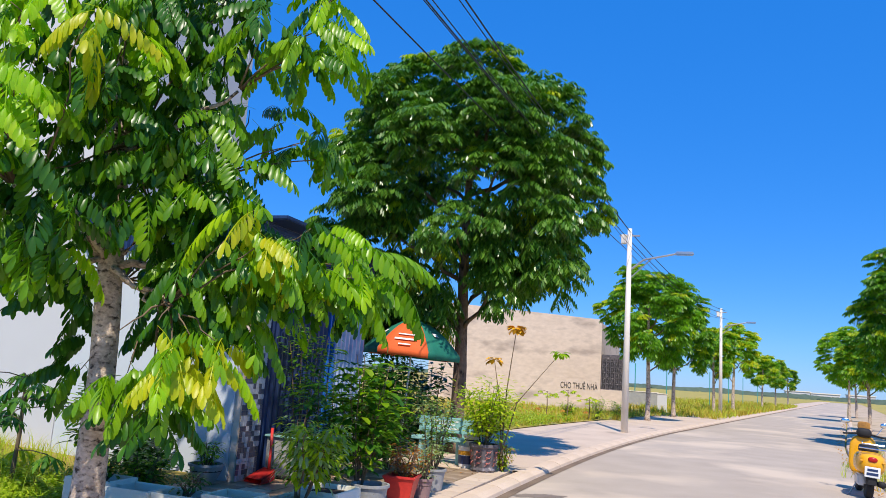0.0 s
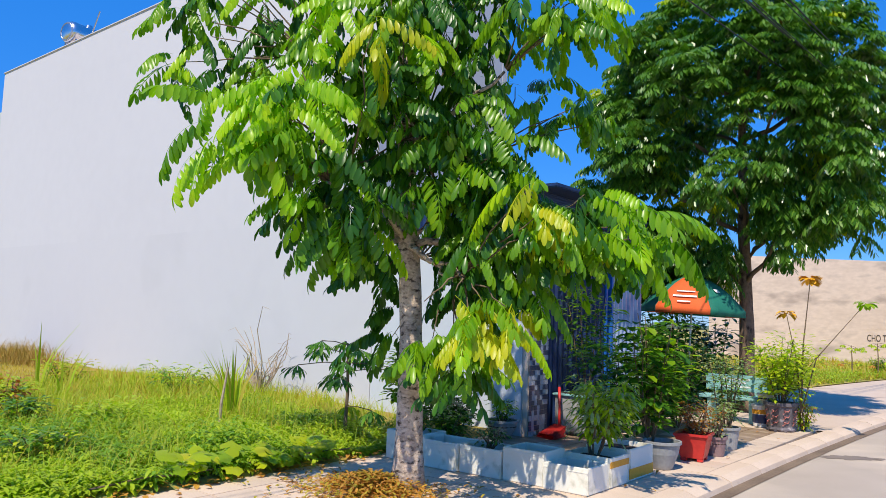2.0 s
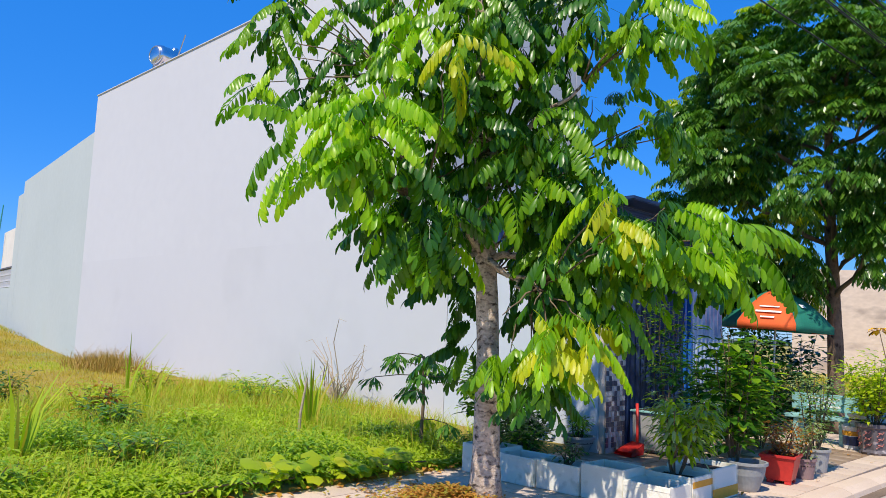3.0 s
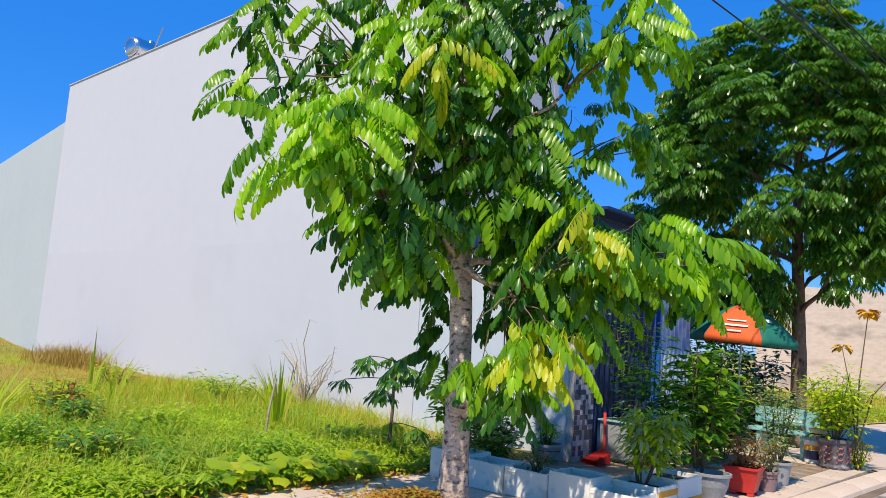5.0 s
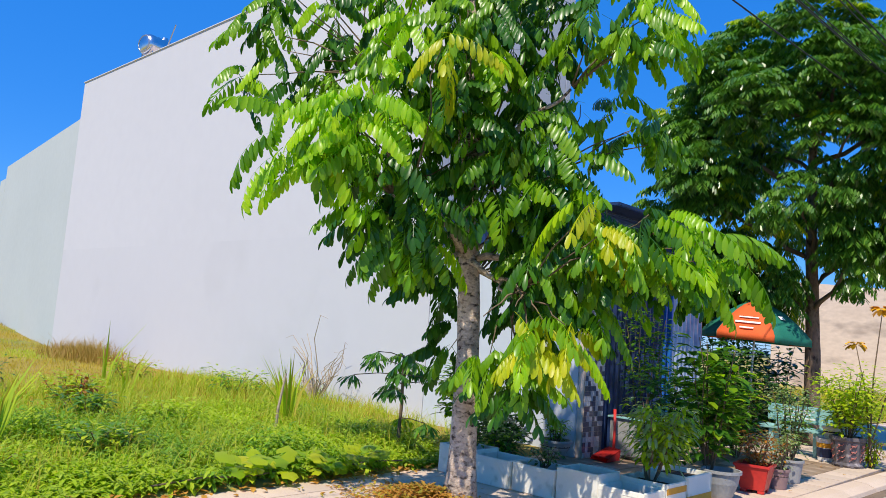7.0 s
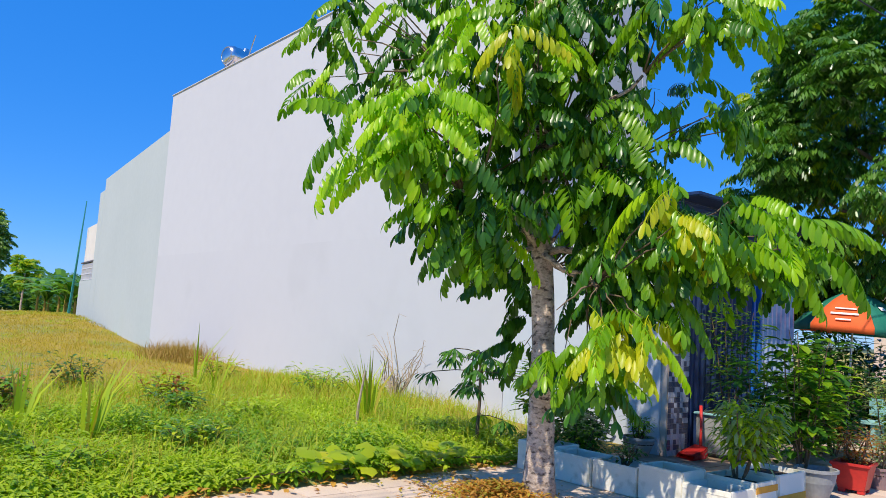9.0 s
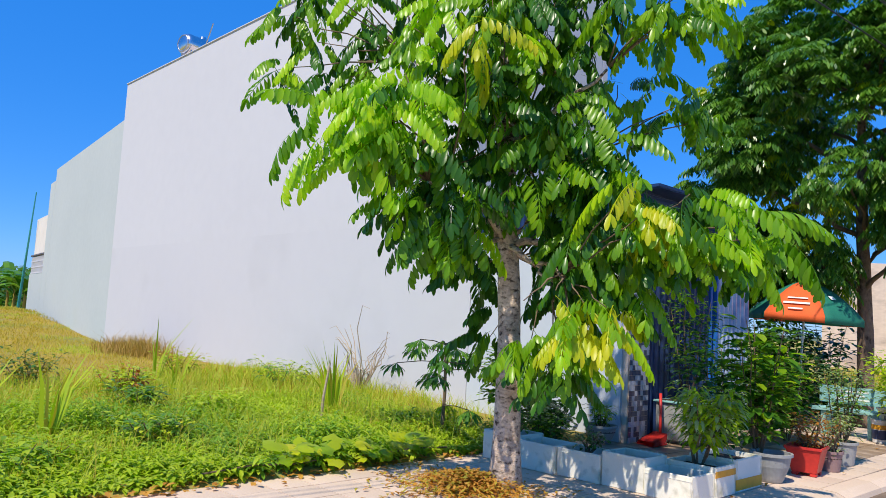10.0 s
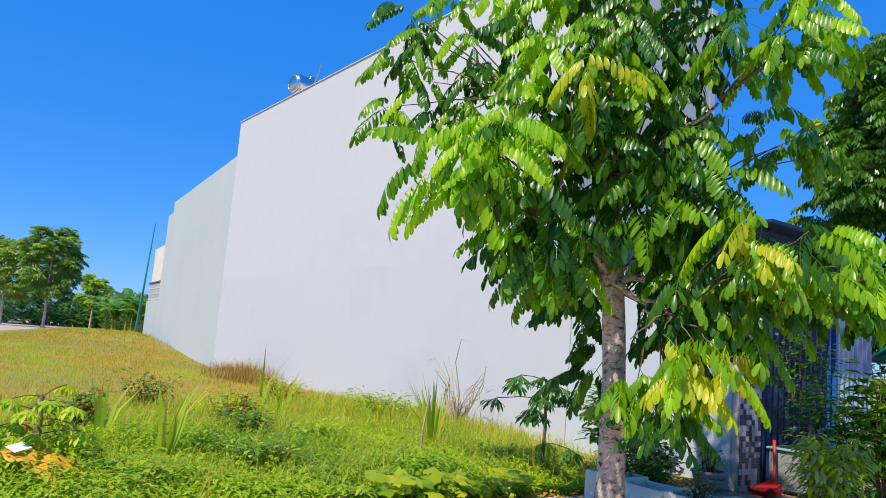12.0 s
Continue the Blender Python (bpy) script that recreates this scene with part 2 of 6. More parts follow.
L_LIME = leafy("lime_leaf", [(0.16, 0.30, 0.01), (0.26, 0.38, 0.012), (0.40, 0.42, 0.015)], trans=0.4)
L_SIDE = leafy("side_street_leaf", [(0.08, 0.17, 0.03), (0.16, 0.28, 0.045), (0.28, 0.40, 0.07)], trans=0.3, glow=1.4)
L_GRASS = leafy("green_grass_blade", [(0.18, 0.27, 0.016), (0.28, 0.36, 0.024), (0.40, 0.42, 0.04), (0.54, 0.47, 0.08)], rough=0.55, trans=0.4)
L_HAY = leafy("dry_grass_blade", [(0.40, 0.28, 0.028), (0.47, 0.36, 0.045), (0.38, 0.34, 0.035), (0.27, 0.28, 0.025)], rough=0.7, trans=0.35, glow=1.5, through_tint=(1, 1, 0.6))
L_WEED = leafy("low_weed_leaf", [(0.20, 0.33, 0.014), (0.36, 0.46, 0.018), (0.54, 0.56, 0.025)], rough=0.5, trans=0.3, glow=1.4)
L_WEEDDARK = leafy("dark_weed_leaf", [(0.10, 0.24, 0.014), (0.18, 0.34, 0.020), (0.30, 0.46, 0.028)], rough=0.5, trans=0.28, glow=1.4)
L_WEEDLIME = leafy("pale_lime_weed_leaf", [(0.26, 0.40, 0.012), (0.40, 0.50, 0.018), (0.58, 0.58, 0.03)], rough=0.5, trans=0.35, glow=1.4)
L_LITTER = leafy("orange_brown_dead_leaf", [(0.32, 0.13, 0.02), (0.50, 0.25, 0.035), (0.60, 0.40, 0.07)], rough=0.7, trans=0.25, through_tint=(1, 0.9, 0.5))
# distance haze is put into these pale blue-grey leaf tones
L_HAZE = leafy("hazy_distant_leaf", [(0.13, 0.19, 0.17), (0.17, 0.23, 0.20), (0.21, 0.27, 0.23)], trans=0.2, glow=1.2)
L_FAR = leafy("distant_leaf", [(0.03, 0.09, 0.015), (0.06, 0.15, 0.02), (0.11, 0.20, 0.03)], trans=0.3)


# ---- builders ----
def mesh_from(name, verts, faces, mats, slots=None, smooth=False):
    me = bpy.data.meshes.new(name)
    me.from_pydata([tuple(v) for v in verts], [], [tuple(f) for f in faces])
    for m in mats if isinstance(mats, (list, tuple)) else [mats]:
        me.materials.append(m)
    if slots is not None:
        me.polygons.foreach_set("material_index", np.array(slots, dtype=np.int32))
    if smooth:
        me.polygons.foreach_set("use_smooth", np.ones(len(me.polygons), dtype=bool))
    me.update()
    return me


def part(name, bm, material, parent=None, label="", smooth=False):
    """Links a bmesh, or a mesh, as one object under a thing or a part."""
    if isinstance(bm, bmesh.types.BMesh):
        me = bpy.data.meshes.new(name)
        bm.to_mesh(me)
        bm.free()
        me.materials.append(material)
        if smooth:
            me.polygons.foreach_set("use_smooth", np.ones(len(me.polygons), dtype=bool))
    else:
        me = bm
    ob = new(name, me)
    if parent is not None:
        ob.parent = parent
    if label:
        tagged(ob, label)
    return ob


def thing(name, label, category, m=None, group="", kind=""):
    ob = new(name)
    ob.empty_display_size = 0.1
    if m is not None:
        ob.matrix_basis = m
    return tagged(ob, label, category, group, kind)


def box(x0, y0, z0, x1, y1, z1, bevel=0.0, bm=None):
    own = bmesh.new()
    bmesh.ops.create_cube(own, size=1.0, matrix=Matrix.Translation(((x0 + x1) / 2, (y0 + y1) / 2, (z0 + z1) / 2)) @ Matrix.Diagonal((x1 - x0, y1 - y0, z1 - z0, 1)))
    if bevel:
        bmesh.ops.bevel(own, geom=own.edges[:], offset=bevel, segments=2, affect="EDGES")
    return join(bm, own)


def join(bm, own):
    if bm is None:
        return own
    me = bpy.data.meshes.new("tmp")
    own.to_mesh(me)
    own.free()
    bm.from_mesh(me)
    bpy.data.meshes.remove(me)
    return bm


def tube(points, radii, sides=8, bm=None, cap=True):
    """A round, tapered tube along a line of points."""
    bm = bm or bmesh.new()
    pts = [Vector(p) for p in points]
    radii = radii if isinstance(radii, (list, tuple)) else [radii] * len(pts)
    rings, up = [], Vector((0.3, 0.2, 1)).normalized()
    for i, p in enumerate(pts):
        d = (pts[min(i + 1, len(pts) - 1)] - pts[max(i - 1, 0)]).normalized()
        u = d.cross(up if abs(d.dot(up)) < 0.95 else Vector((1, 0, 0))).normalized()
        v = d.cross(u)
        rings.append([bm.verts.new(p + radii[i] * (math.cos(2 * math.pi * k / sides) * u + math.sin(2 * math.pi * k / sides) * v)) for k in range(sides)])
    for a, b in zip(rings, rings[1:]):
        for k in range(sides):
            bm.faces.new((a[k], a[(k + 1) % sides], b[(k + 1) % sides], b[k]))
    if cap:
        bm.faces.new(rings[0][::-1])
        bm.faces.new(rings[-1])
    return bm


def lathe(profile, sides=28, bm=None):
    """A turned shape from (radius, height) pairs."""
    bm = bm or bmesh.new()
    rings = [[bm.verts.new((r * math.cos(2 * math.pi * k / sides), r * math.sin(2 * math.pi * k / sides), z)) for k in range(sides)] for r, z in profile]
    for a, b in zip(rings, rings[1:]):
        for k in range(sides):
            bm.faces.new((a[k], a[(k + 1) % sides], b[(k + 1) % sides], b[k]))
    bm.faces.new(rings[0][::-1])
    bm.faces.new(rings[-1])
    return bm


class Leaves:
    """Collects leaf blades as faces of one mesh."""

    def __init__(self):
        self.v, self.f, self.s = [], [], []

    def leaflet(self, base, out, side, up, length, width, droop=0.25, slot=0, fold=0.14):
        """A blade folded along its midrib."""
        b = len(self.v)
        m1 = base + out * (length * 0.45) - up * (droop * length * 0.12)
        m2 = base + out * (length * 0.84) - up * (droop * length * 0.5)
        tip = base + out * length - up * (droop * length * 0.75)
        lift = up * (width * fold)
        self.v += [base, m1, m2, tip, m1 + side * width * 0.5 + lift, m2 + side * width * 0.44 + lift, m1 - side * width * 0.5 + lift, m2 - side * width * 0.44 + lift]
        self.f += [(b, b + 1, b + 4), (b + 1, b + 2, b + 5, b + 4), (b + 2, b + 3, b + 5), (b, b + 6, b + 1), (b + 1, b + 6, b + 7, b + 2), (b + 2, b + 7, b + 3)]
        self.s += [slot] * 6

    def oblong(self, base, out, side, up, length, width, droop=0.25, slot=0, fold=0.16):
        """A long blade with a blunt rounded tip, folded along its midrib."""
        b = len(self.v)
        rib = [base + out * (length * k) - up * (droop * length * k * k * 0.6) for k in (0.0, 0.34, 0.72, 1.0)]
        lift = up * (width * fold)
        self.v += rib
        for e in (1, -1):
            self.v += [rib[1] + side * (e * width * 0.40) + lift, rib[2] + side * (e * width * 0.5) + lift, rib[3] - out * (length * 0.07) + side * (e * width * 0.27) + lift * 0.4]
        for e, k in ((1, b + 4), (-1, b + 7)):
            for f in ((b, b + 1, k), (b + 1, b + 2, k + 1, k), (b + 2, b + 3, k + 2, k + 1)):
                self.f.append(f if e > 0 else f[::-1])
                self.s.append(slot)

    def big_frond(self, base, way, rng, length=0.5, pairs=7, leaf=0.19, width=0.068, slot=0, sag=0.8):
        """A pinnate leaf with a pale rachis and blunt leaflets hanging in two rows from it."""
        way = way.normalized()
        side = way.cross(Vector((0, 0, 1)))
        side = side.normalized() if side.length > 0.05 else Vector((1, 0, 0))
        p, d = base.copy(), way.copy()
        step = length / (pairs + 0.6)
        hang = rng.uniform(0.7, 1.7)
        for i in range(pairs + 1):
            q = p + d * step * (1.6 if i == 0 else 1.0)
            b = len(self.v)
            self.v += [p - side * 0.004, p + side * 0.004, q + side * 0.003, q - side * 0.003]
            self.f.append((b, b + 1, b + 2, b + 3))
            self.s.append(slot)
            p = q
            up = side.cross(d).normalized()
            k = leaf * (0.66 + 0.36 * math.sin(math.pi * (i + 1.0) / (pairs + 1.6))) * rng.uniform(0.9, 1.08)
            for e in (1, -1):
                if rng.random() < 0.05:
                    continue
                o = (side * e * rng.uniform(0.62, 0.85) + d * rng.uniform(0.30, 0.5) - Vector((0, 0, hang * rng.uniform(0.7, 1.2)))).normalized()
                n = o.cross(d)
                n = (n if n.z > 0 else -n).normalized()
                s = n.cross(o).normalized()
                self.oblong(p, o, s, n, k, width * rng.uniform(0.9, 1.12), 0.3, slot)
            d = (d + Vector((0, 0, -sag / pairs))).normalized()
        self.oblong(p, d, side, side.cross(d).normalized(), leaf * 0.95, width, 0.3, slot)

    def kite(self, base, out, side, length, width, slot=0):
        b = len(self.v)
        self.v += [base, base + out * (length * 0.5) + side * (width * 0.5), base + out * length, base + out * (length * 0.5) - side * (width * 0.5)]
        self.f += [(b, b + 1, b + 2, b + 3)]
        self.s += [slot]

    def blade(self, base, lean, height, width, side, slot=0):
        b = len(self.v)
        mid = base + Vector((lean.x * 0.35, lean.y * 0.35, height * 0.6))
        tip = base + Vector((lean.x, lean.y, height))
        self.v += [base - side * width / 2, base + side * width / 2, mid + side * width * 0.35, mid - side * width * 0.35, tip]
        self.f += [(b, b + 1, b + 2, b + 3), (b + 3, b + 2, b + 4)]
        self.s += [slot, slot]

    def frond(self, base, way, rng, length=0.45, pairs=7, leaf=0.15, width=0.05, slot=0, sag=0.5):
        """A small pinnate leaf: paired flat leaflets along a drooping line."""
        way = way.normalized()
        side = way.cross(Vector((0, 0, 1)))
        side = side.normalized() if side.length > 0.05 else Vector((1, 0, 0))
        p, d = base.copy(), way.copy()
        step = length / pairs
        for i in range(pairs):
            d = (d + Vector((0, 0, -sag / pairs))).normalized()
            p = p + d * step
            up = side.cross(d).normalized()
            k = leaf * (0.75 + 0.35 * math.sin(math.pi * (i + 0.7) / pairs)) * rng.uniform(0.9, 1.1)
            for s in (1, -1):
                o = (side * s * rng.uniform(0.35, 0.75) + d * 0.38 - up * 0.2 - Vector((0, 0, rng.uniform(0.2, 0.9)))).normalized()
                self.kite(p, o, d, k, width, slot)

    def mesh(self, name, mats):
        return mesh_from(name, self.v, self.f, mats, self.s, smooth=True)


def road_shift(y):
    """How far the street has bent to the right at y."""
    if y < 8:
        return 0.0
    return 0.0035 * (y - 8) ** 2 if y < 33 else 2.19 + 0.172 * (y - 33)


def strip(name, xs_zs, ys, material, skin=None):
    """A long sheet along the street: (x, z) profile carried along ys."""
    v = [(x + road_shift(y), y, z) for y in ys for x, z in xs_zs]
    n = len(xs_zs)
    f = [(i * n + k, i * n + k + 1, (i + 1) * n + k + 1, (i + 1) * n + k) for i in range(len(ys) - 1) for k in range(n - 1)]
    return new(name, mesh_from(name, v, f, material))


# ---- ground and street ----
def smooth(a, b, x):
    k = max(0.0, min(1.0, (x - a) / (b - a)))
    return k * k * (3 - 2 * k)


def lot_z(x, y):
    bank = 0.75 * smooth(-24, -42, x) * smooth(3, 10, y)
    return 0.04 + bank + 0.10 * smooth(-6, -12, x) + 0.05 * noise.noise(Vector((x * 0.5, y * 0.5, 0)))


tagged(new("ground", mesh_from("ground", [(-3000, -3000, -0.16), (3000, -3000, -0.16), (3000, 3000, -0.16), (-3000, 3000, -0.16)], [(0, 1, 2, 3)], M_FIELD)),
       "wide dry grassland reaching the horizon", "ground", kind="structure")
LONG = [-40, -20, -8, 0, 4, 8] + [8 + 1.5 * i for i in range(1, 60)] + [110, 140, 200, 320]
tagged(strip("road", [(-2.06, -0.105), (-1.2, -0.085), (1.0, -0.06), (3.0, -0.085), (3.86, -0.105)], LONG, M_ROAD),
       "worn light grey concrete street, dusty and dry", "road", kind="structure")
for nm, prof, lab in (("kerb_far", [(-2.3, 0.0), (-2.05, -0.02), (-2.0, -0.13)], "pinkish kerb running on down the street"), ("kerb_far_opposite", [(3.9, -0.13), (3.95, -0.02), (4.2, 0.0)], "worn kerb running on across the street")):
    tagged(strip(nm, prof, [92.9] + [y for y in LONG if y > 93], M_KERB), lab, "kerb", kind="structure")
tagged(strip("gutter", [(-2.03, -0.098), (-1.86, -0.094)], LONG, M_GUTTER), "dirt gathered in the street gutter", "gutter", kind="structure")
tagged(strip("pavement_far", [(-5.46, -0.006), (-2.3, -0.006)], [y for y in LONG if y >= 14], M_PAVE), "pale pinkish concrete sidewalk running along the street", "pavement", kind="structure")
tagged(strip("pavement_bed", [(-5.46, -0.03), (-2.3, -0.03)], [-40, -20, 0, 8, 14.1], M_GUTTER), "dark bedding below the paving slabs", "pavement", kind="structure")
tagged(strip("pavement_near", [(-5.46, -0.004), (-2.3, -0.004)], [-40, -20, -0.62], M_PAVE), "pale concrete sidewalk continuing down the street", "pavement", kind="structure")
tagged(strip("pavement_opposite", [(4.2, -0.01), (8.2, -0.01)], LONG, M_SAND), "sandy concrete sidewalk on the other side of the street", "pavement", kind="structure")
tagged(strip("verge_opposite", [(8.2, 0.01), (60, 0.0)], LONG, M_FIELD), "dry grass plot beyond the opposite sidewalk", "grass plot", kind="structure")
tagged(strip("verge_far_side", [(-60, 0.05), (-5.46, 0.02)], [y for y in LONG if y >= 14], M_FIELD), "dry grass plot behind the sidewalk", "grass plot", kind="structure")

nx, ny = 70, 40
gv = [(-5.46 - 44.3 * (i / nx) ** 1.5, -28 + 38.6 * j / ny) for i in range(nx + 1) for j in range(ny + 1)]
gv = [(x, y, lot_z(x, y) if x < -5.47 else 0.0) for x, y in gv]
gf = [(i * (ny + 1) + j, i * (ny + 1) + j + 1, (i + 1) * (ny + 1) + j + 1, (i + 1) * (ny + 1) + j) for i in range(nx) for j in range(ny)]
tagged(new("lot_ground", mesh_from("lot_ground", gv, gf, M_EARTH, smooth=True)), "sandy soil of an empty plot beside the white house", "soil", kind="structure")


def blot(name, label, x, y, rx, ry, rz, material, seed):
    """A thin ragged stain lying on the cambered street."""
    rng = random.Random(seed)
    c, s = math.cos(radians(rz)), math.sin(radians(rz))
    v = []
    for ring in range(1, 5):
        for k in range(36):
            a, f = k * math.pi / 18, ring / 4 * (rng.uniform(0.6, 1.15) if ring == 4 else 1)
            u, w = math.cos(a) * rx * f, math.sin(a) * ry * f
            px, py = x + u * c - w * s, y + u * s + w * c
            v.append((px, py, float(np.interp(px - road_shift(py), (-2.06, -1.2, 1.0, 3.0, 3.86), (-0.105, -0.085, -0.06, -0.085, -0.105))) + 0.004))
    f = [(j * 36 + k, j * 36 + (k + 1) % 36, (j + 1) * 36 + (k + 1) % 36, (j + 1) * 36 + k) for j in range(3) for k in range(36)] + [tuple(range(35, -1, -1))]
    tagged(new(name, mesh_from(name, v, f, material)), label, "stain", kind="structure")


blot("damp_patch", "dark damp streak drying on the street", 1.75, 12.6, 1.4, 0.26, 12, M_DAMP, 5)
blot("damp_patch", "brown damp run-off stain beside the kerb", -1.45, 12.1, 0.42, 0.20, 30, M_DAMP, 6)


# ---- trees ----
FROND_MESHES = {}


def frond_mesh(mat, k):
    """One of a few shared pinnate leaves, growing along +y and drooping."""
    key = (mat.name, k)
    if key not in FROND_MESHES:
        rng = random.Random(100 + k)
        lv = Leaves()
        lv.big_frond(Vector((0, 0, 0)), Vector((0, 1, 0.2)), rng, 0.40 + 0.05 * k, 8, 0.165, 0.05, 0, sag=0.7 + 0.2 * k)
        FROND_MESHES[key] = lv.mesh("leaf_frond", [mat])
    return FROND_MESHES[key]


def limb(a, b, r0, r1, rng, n=5, bm=None, sway=0.12):
    a, b = Vector(a), Vector(b)
    pts = [a.lerp(b, i / n) + (Vector((rng.uniform(-1, 1), rng.uniform(-1, 1), rng.uniform(-0.4, 1))) * sway * (0 < i < n)) for i in range(n + 1)]
    return tube(pts, [r0 + (r1 - r0) * i / n for i in range(n + 1)], 7, bm)


def bumpy_trunk(base, top, r0, r1, rng, flare=1.35):
    n = 26
    pts, rad = [], []
    b, t = Vector(base), Vector(top)
    for i in range(n + 1):
        k = i / n
        pts.append(b.lerp(t, k) + Vector((math.sin(k * 5 + 1) * 0.03, math.cos(k * 4) * 0.03, 0)) * min(1, k * 4))
        r = r0 + (r1 - r0) * k
        rad.append(r * (1 + (flare - 1) * max(0, 1 - k * 9) ** 2) * rng.uniform(0.955, 1.045))
    return tube(pts, rad, 14)


def street_tree(seed, height, rx, low, n, label, m, leaf_mat=None, size=0.42, lobes=16, trunk_r=0.12, young=0.12, group="street trees", extra=(), fronds=6, bark=None):
    """A street tree with a tapered trunk, limbs and a crown of drooping compound leaves, in uneven lobes."""
    rng = random.Random(seed)
    tree = thing("tree", label, "tree", m, group)
    cz, rz = (height + low) / 2, (height - low) / 2
    part("trunk", bumpy_trunk((0, 0, -0.05), (rng.uniform(-0.1, 0.1), rng.uniform(-0.1, 0.1), cz + 0.2 * rz), trunk_r, trunk_r * 0.4, rng), bark or M_BARK, tree, smooth=True)
    lv, centres = Leaves(), []
    for i in range(lobes):
        u = -0.85 + 1.75 * (i + 0.5) / lobes
        a = i * 2.399 + rng.uniform(-0.3, 0.3)
        w = math.sqrt(max(0.12, 1 - min(1, abs(u)) ** 2.4)) * rng.uniform(0.60, 0.86)
        centres.append(Vector((rx * w * math.cos(a), rx * w * math.sin(a), cz + rz * u * 0.72)))
    centres.append(Vector((0, 0, cz + 0.3 * rz)))
    centres += [Vector(c) for c in extra]
    for c in centres[:-1:2]:
        part("limb", limb((0, 0, max(low * 0.95, c.z - 1.1)), c, trunk_r * 0.34, trunk_r * 0.10, rng), M_TWIG, tree, smooth=True)
    for i in range(n):
        c = centres[i % len(centres)]
        d = Vector((rng.gauss(0, 1), rng.gauss(0, 1), rng.gauss(0.2, 0.9))).normalized()
        r = (0.45 + 0.55 * rng.random() ** 0.5) * rx * 0.27
        p = c + Vector((d.x * r, d.y * r, d.z * r * 0.85))
        outward = (d * 0.6 + (p - Vector((0, 0, cz))).normalized()).normalized()
        slot = 1 if rng.random() < young * (1.6 if d.z > 0.3 else 0.5) else 2 if rng.random() < 0.0015 else 0
        a0 = rng.uniform(0, 6.283)
        for k in range(fronds):
            a = a0 + 6.283 * k / fronds + rng.uniform(-0.3, 0.3)
            way = Vector((math.cos(a), math.sin(a), rng.uniform(0.0, 0.5))) + outward * 0.75
            lv.frond(p, way, rng, size * rng.uniform(0.75, 1.1), 6, size * 0.44, size * 0.165, slot, sag=1.0)
    tagged(part("crown", lv.mesh("crown", [leaf_mat or L_DARK, L_YOUNG, L_DRY]), None, tree), kind="stuff")
    return tree


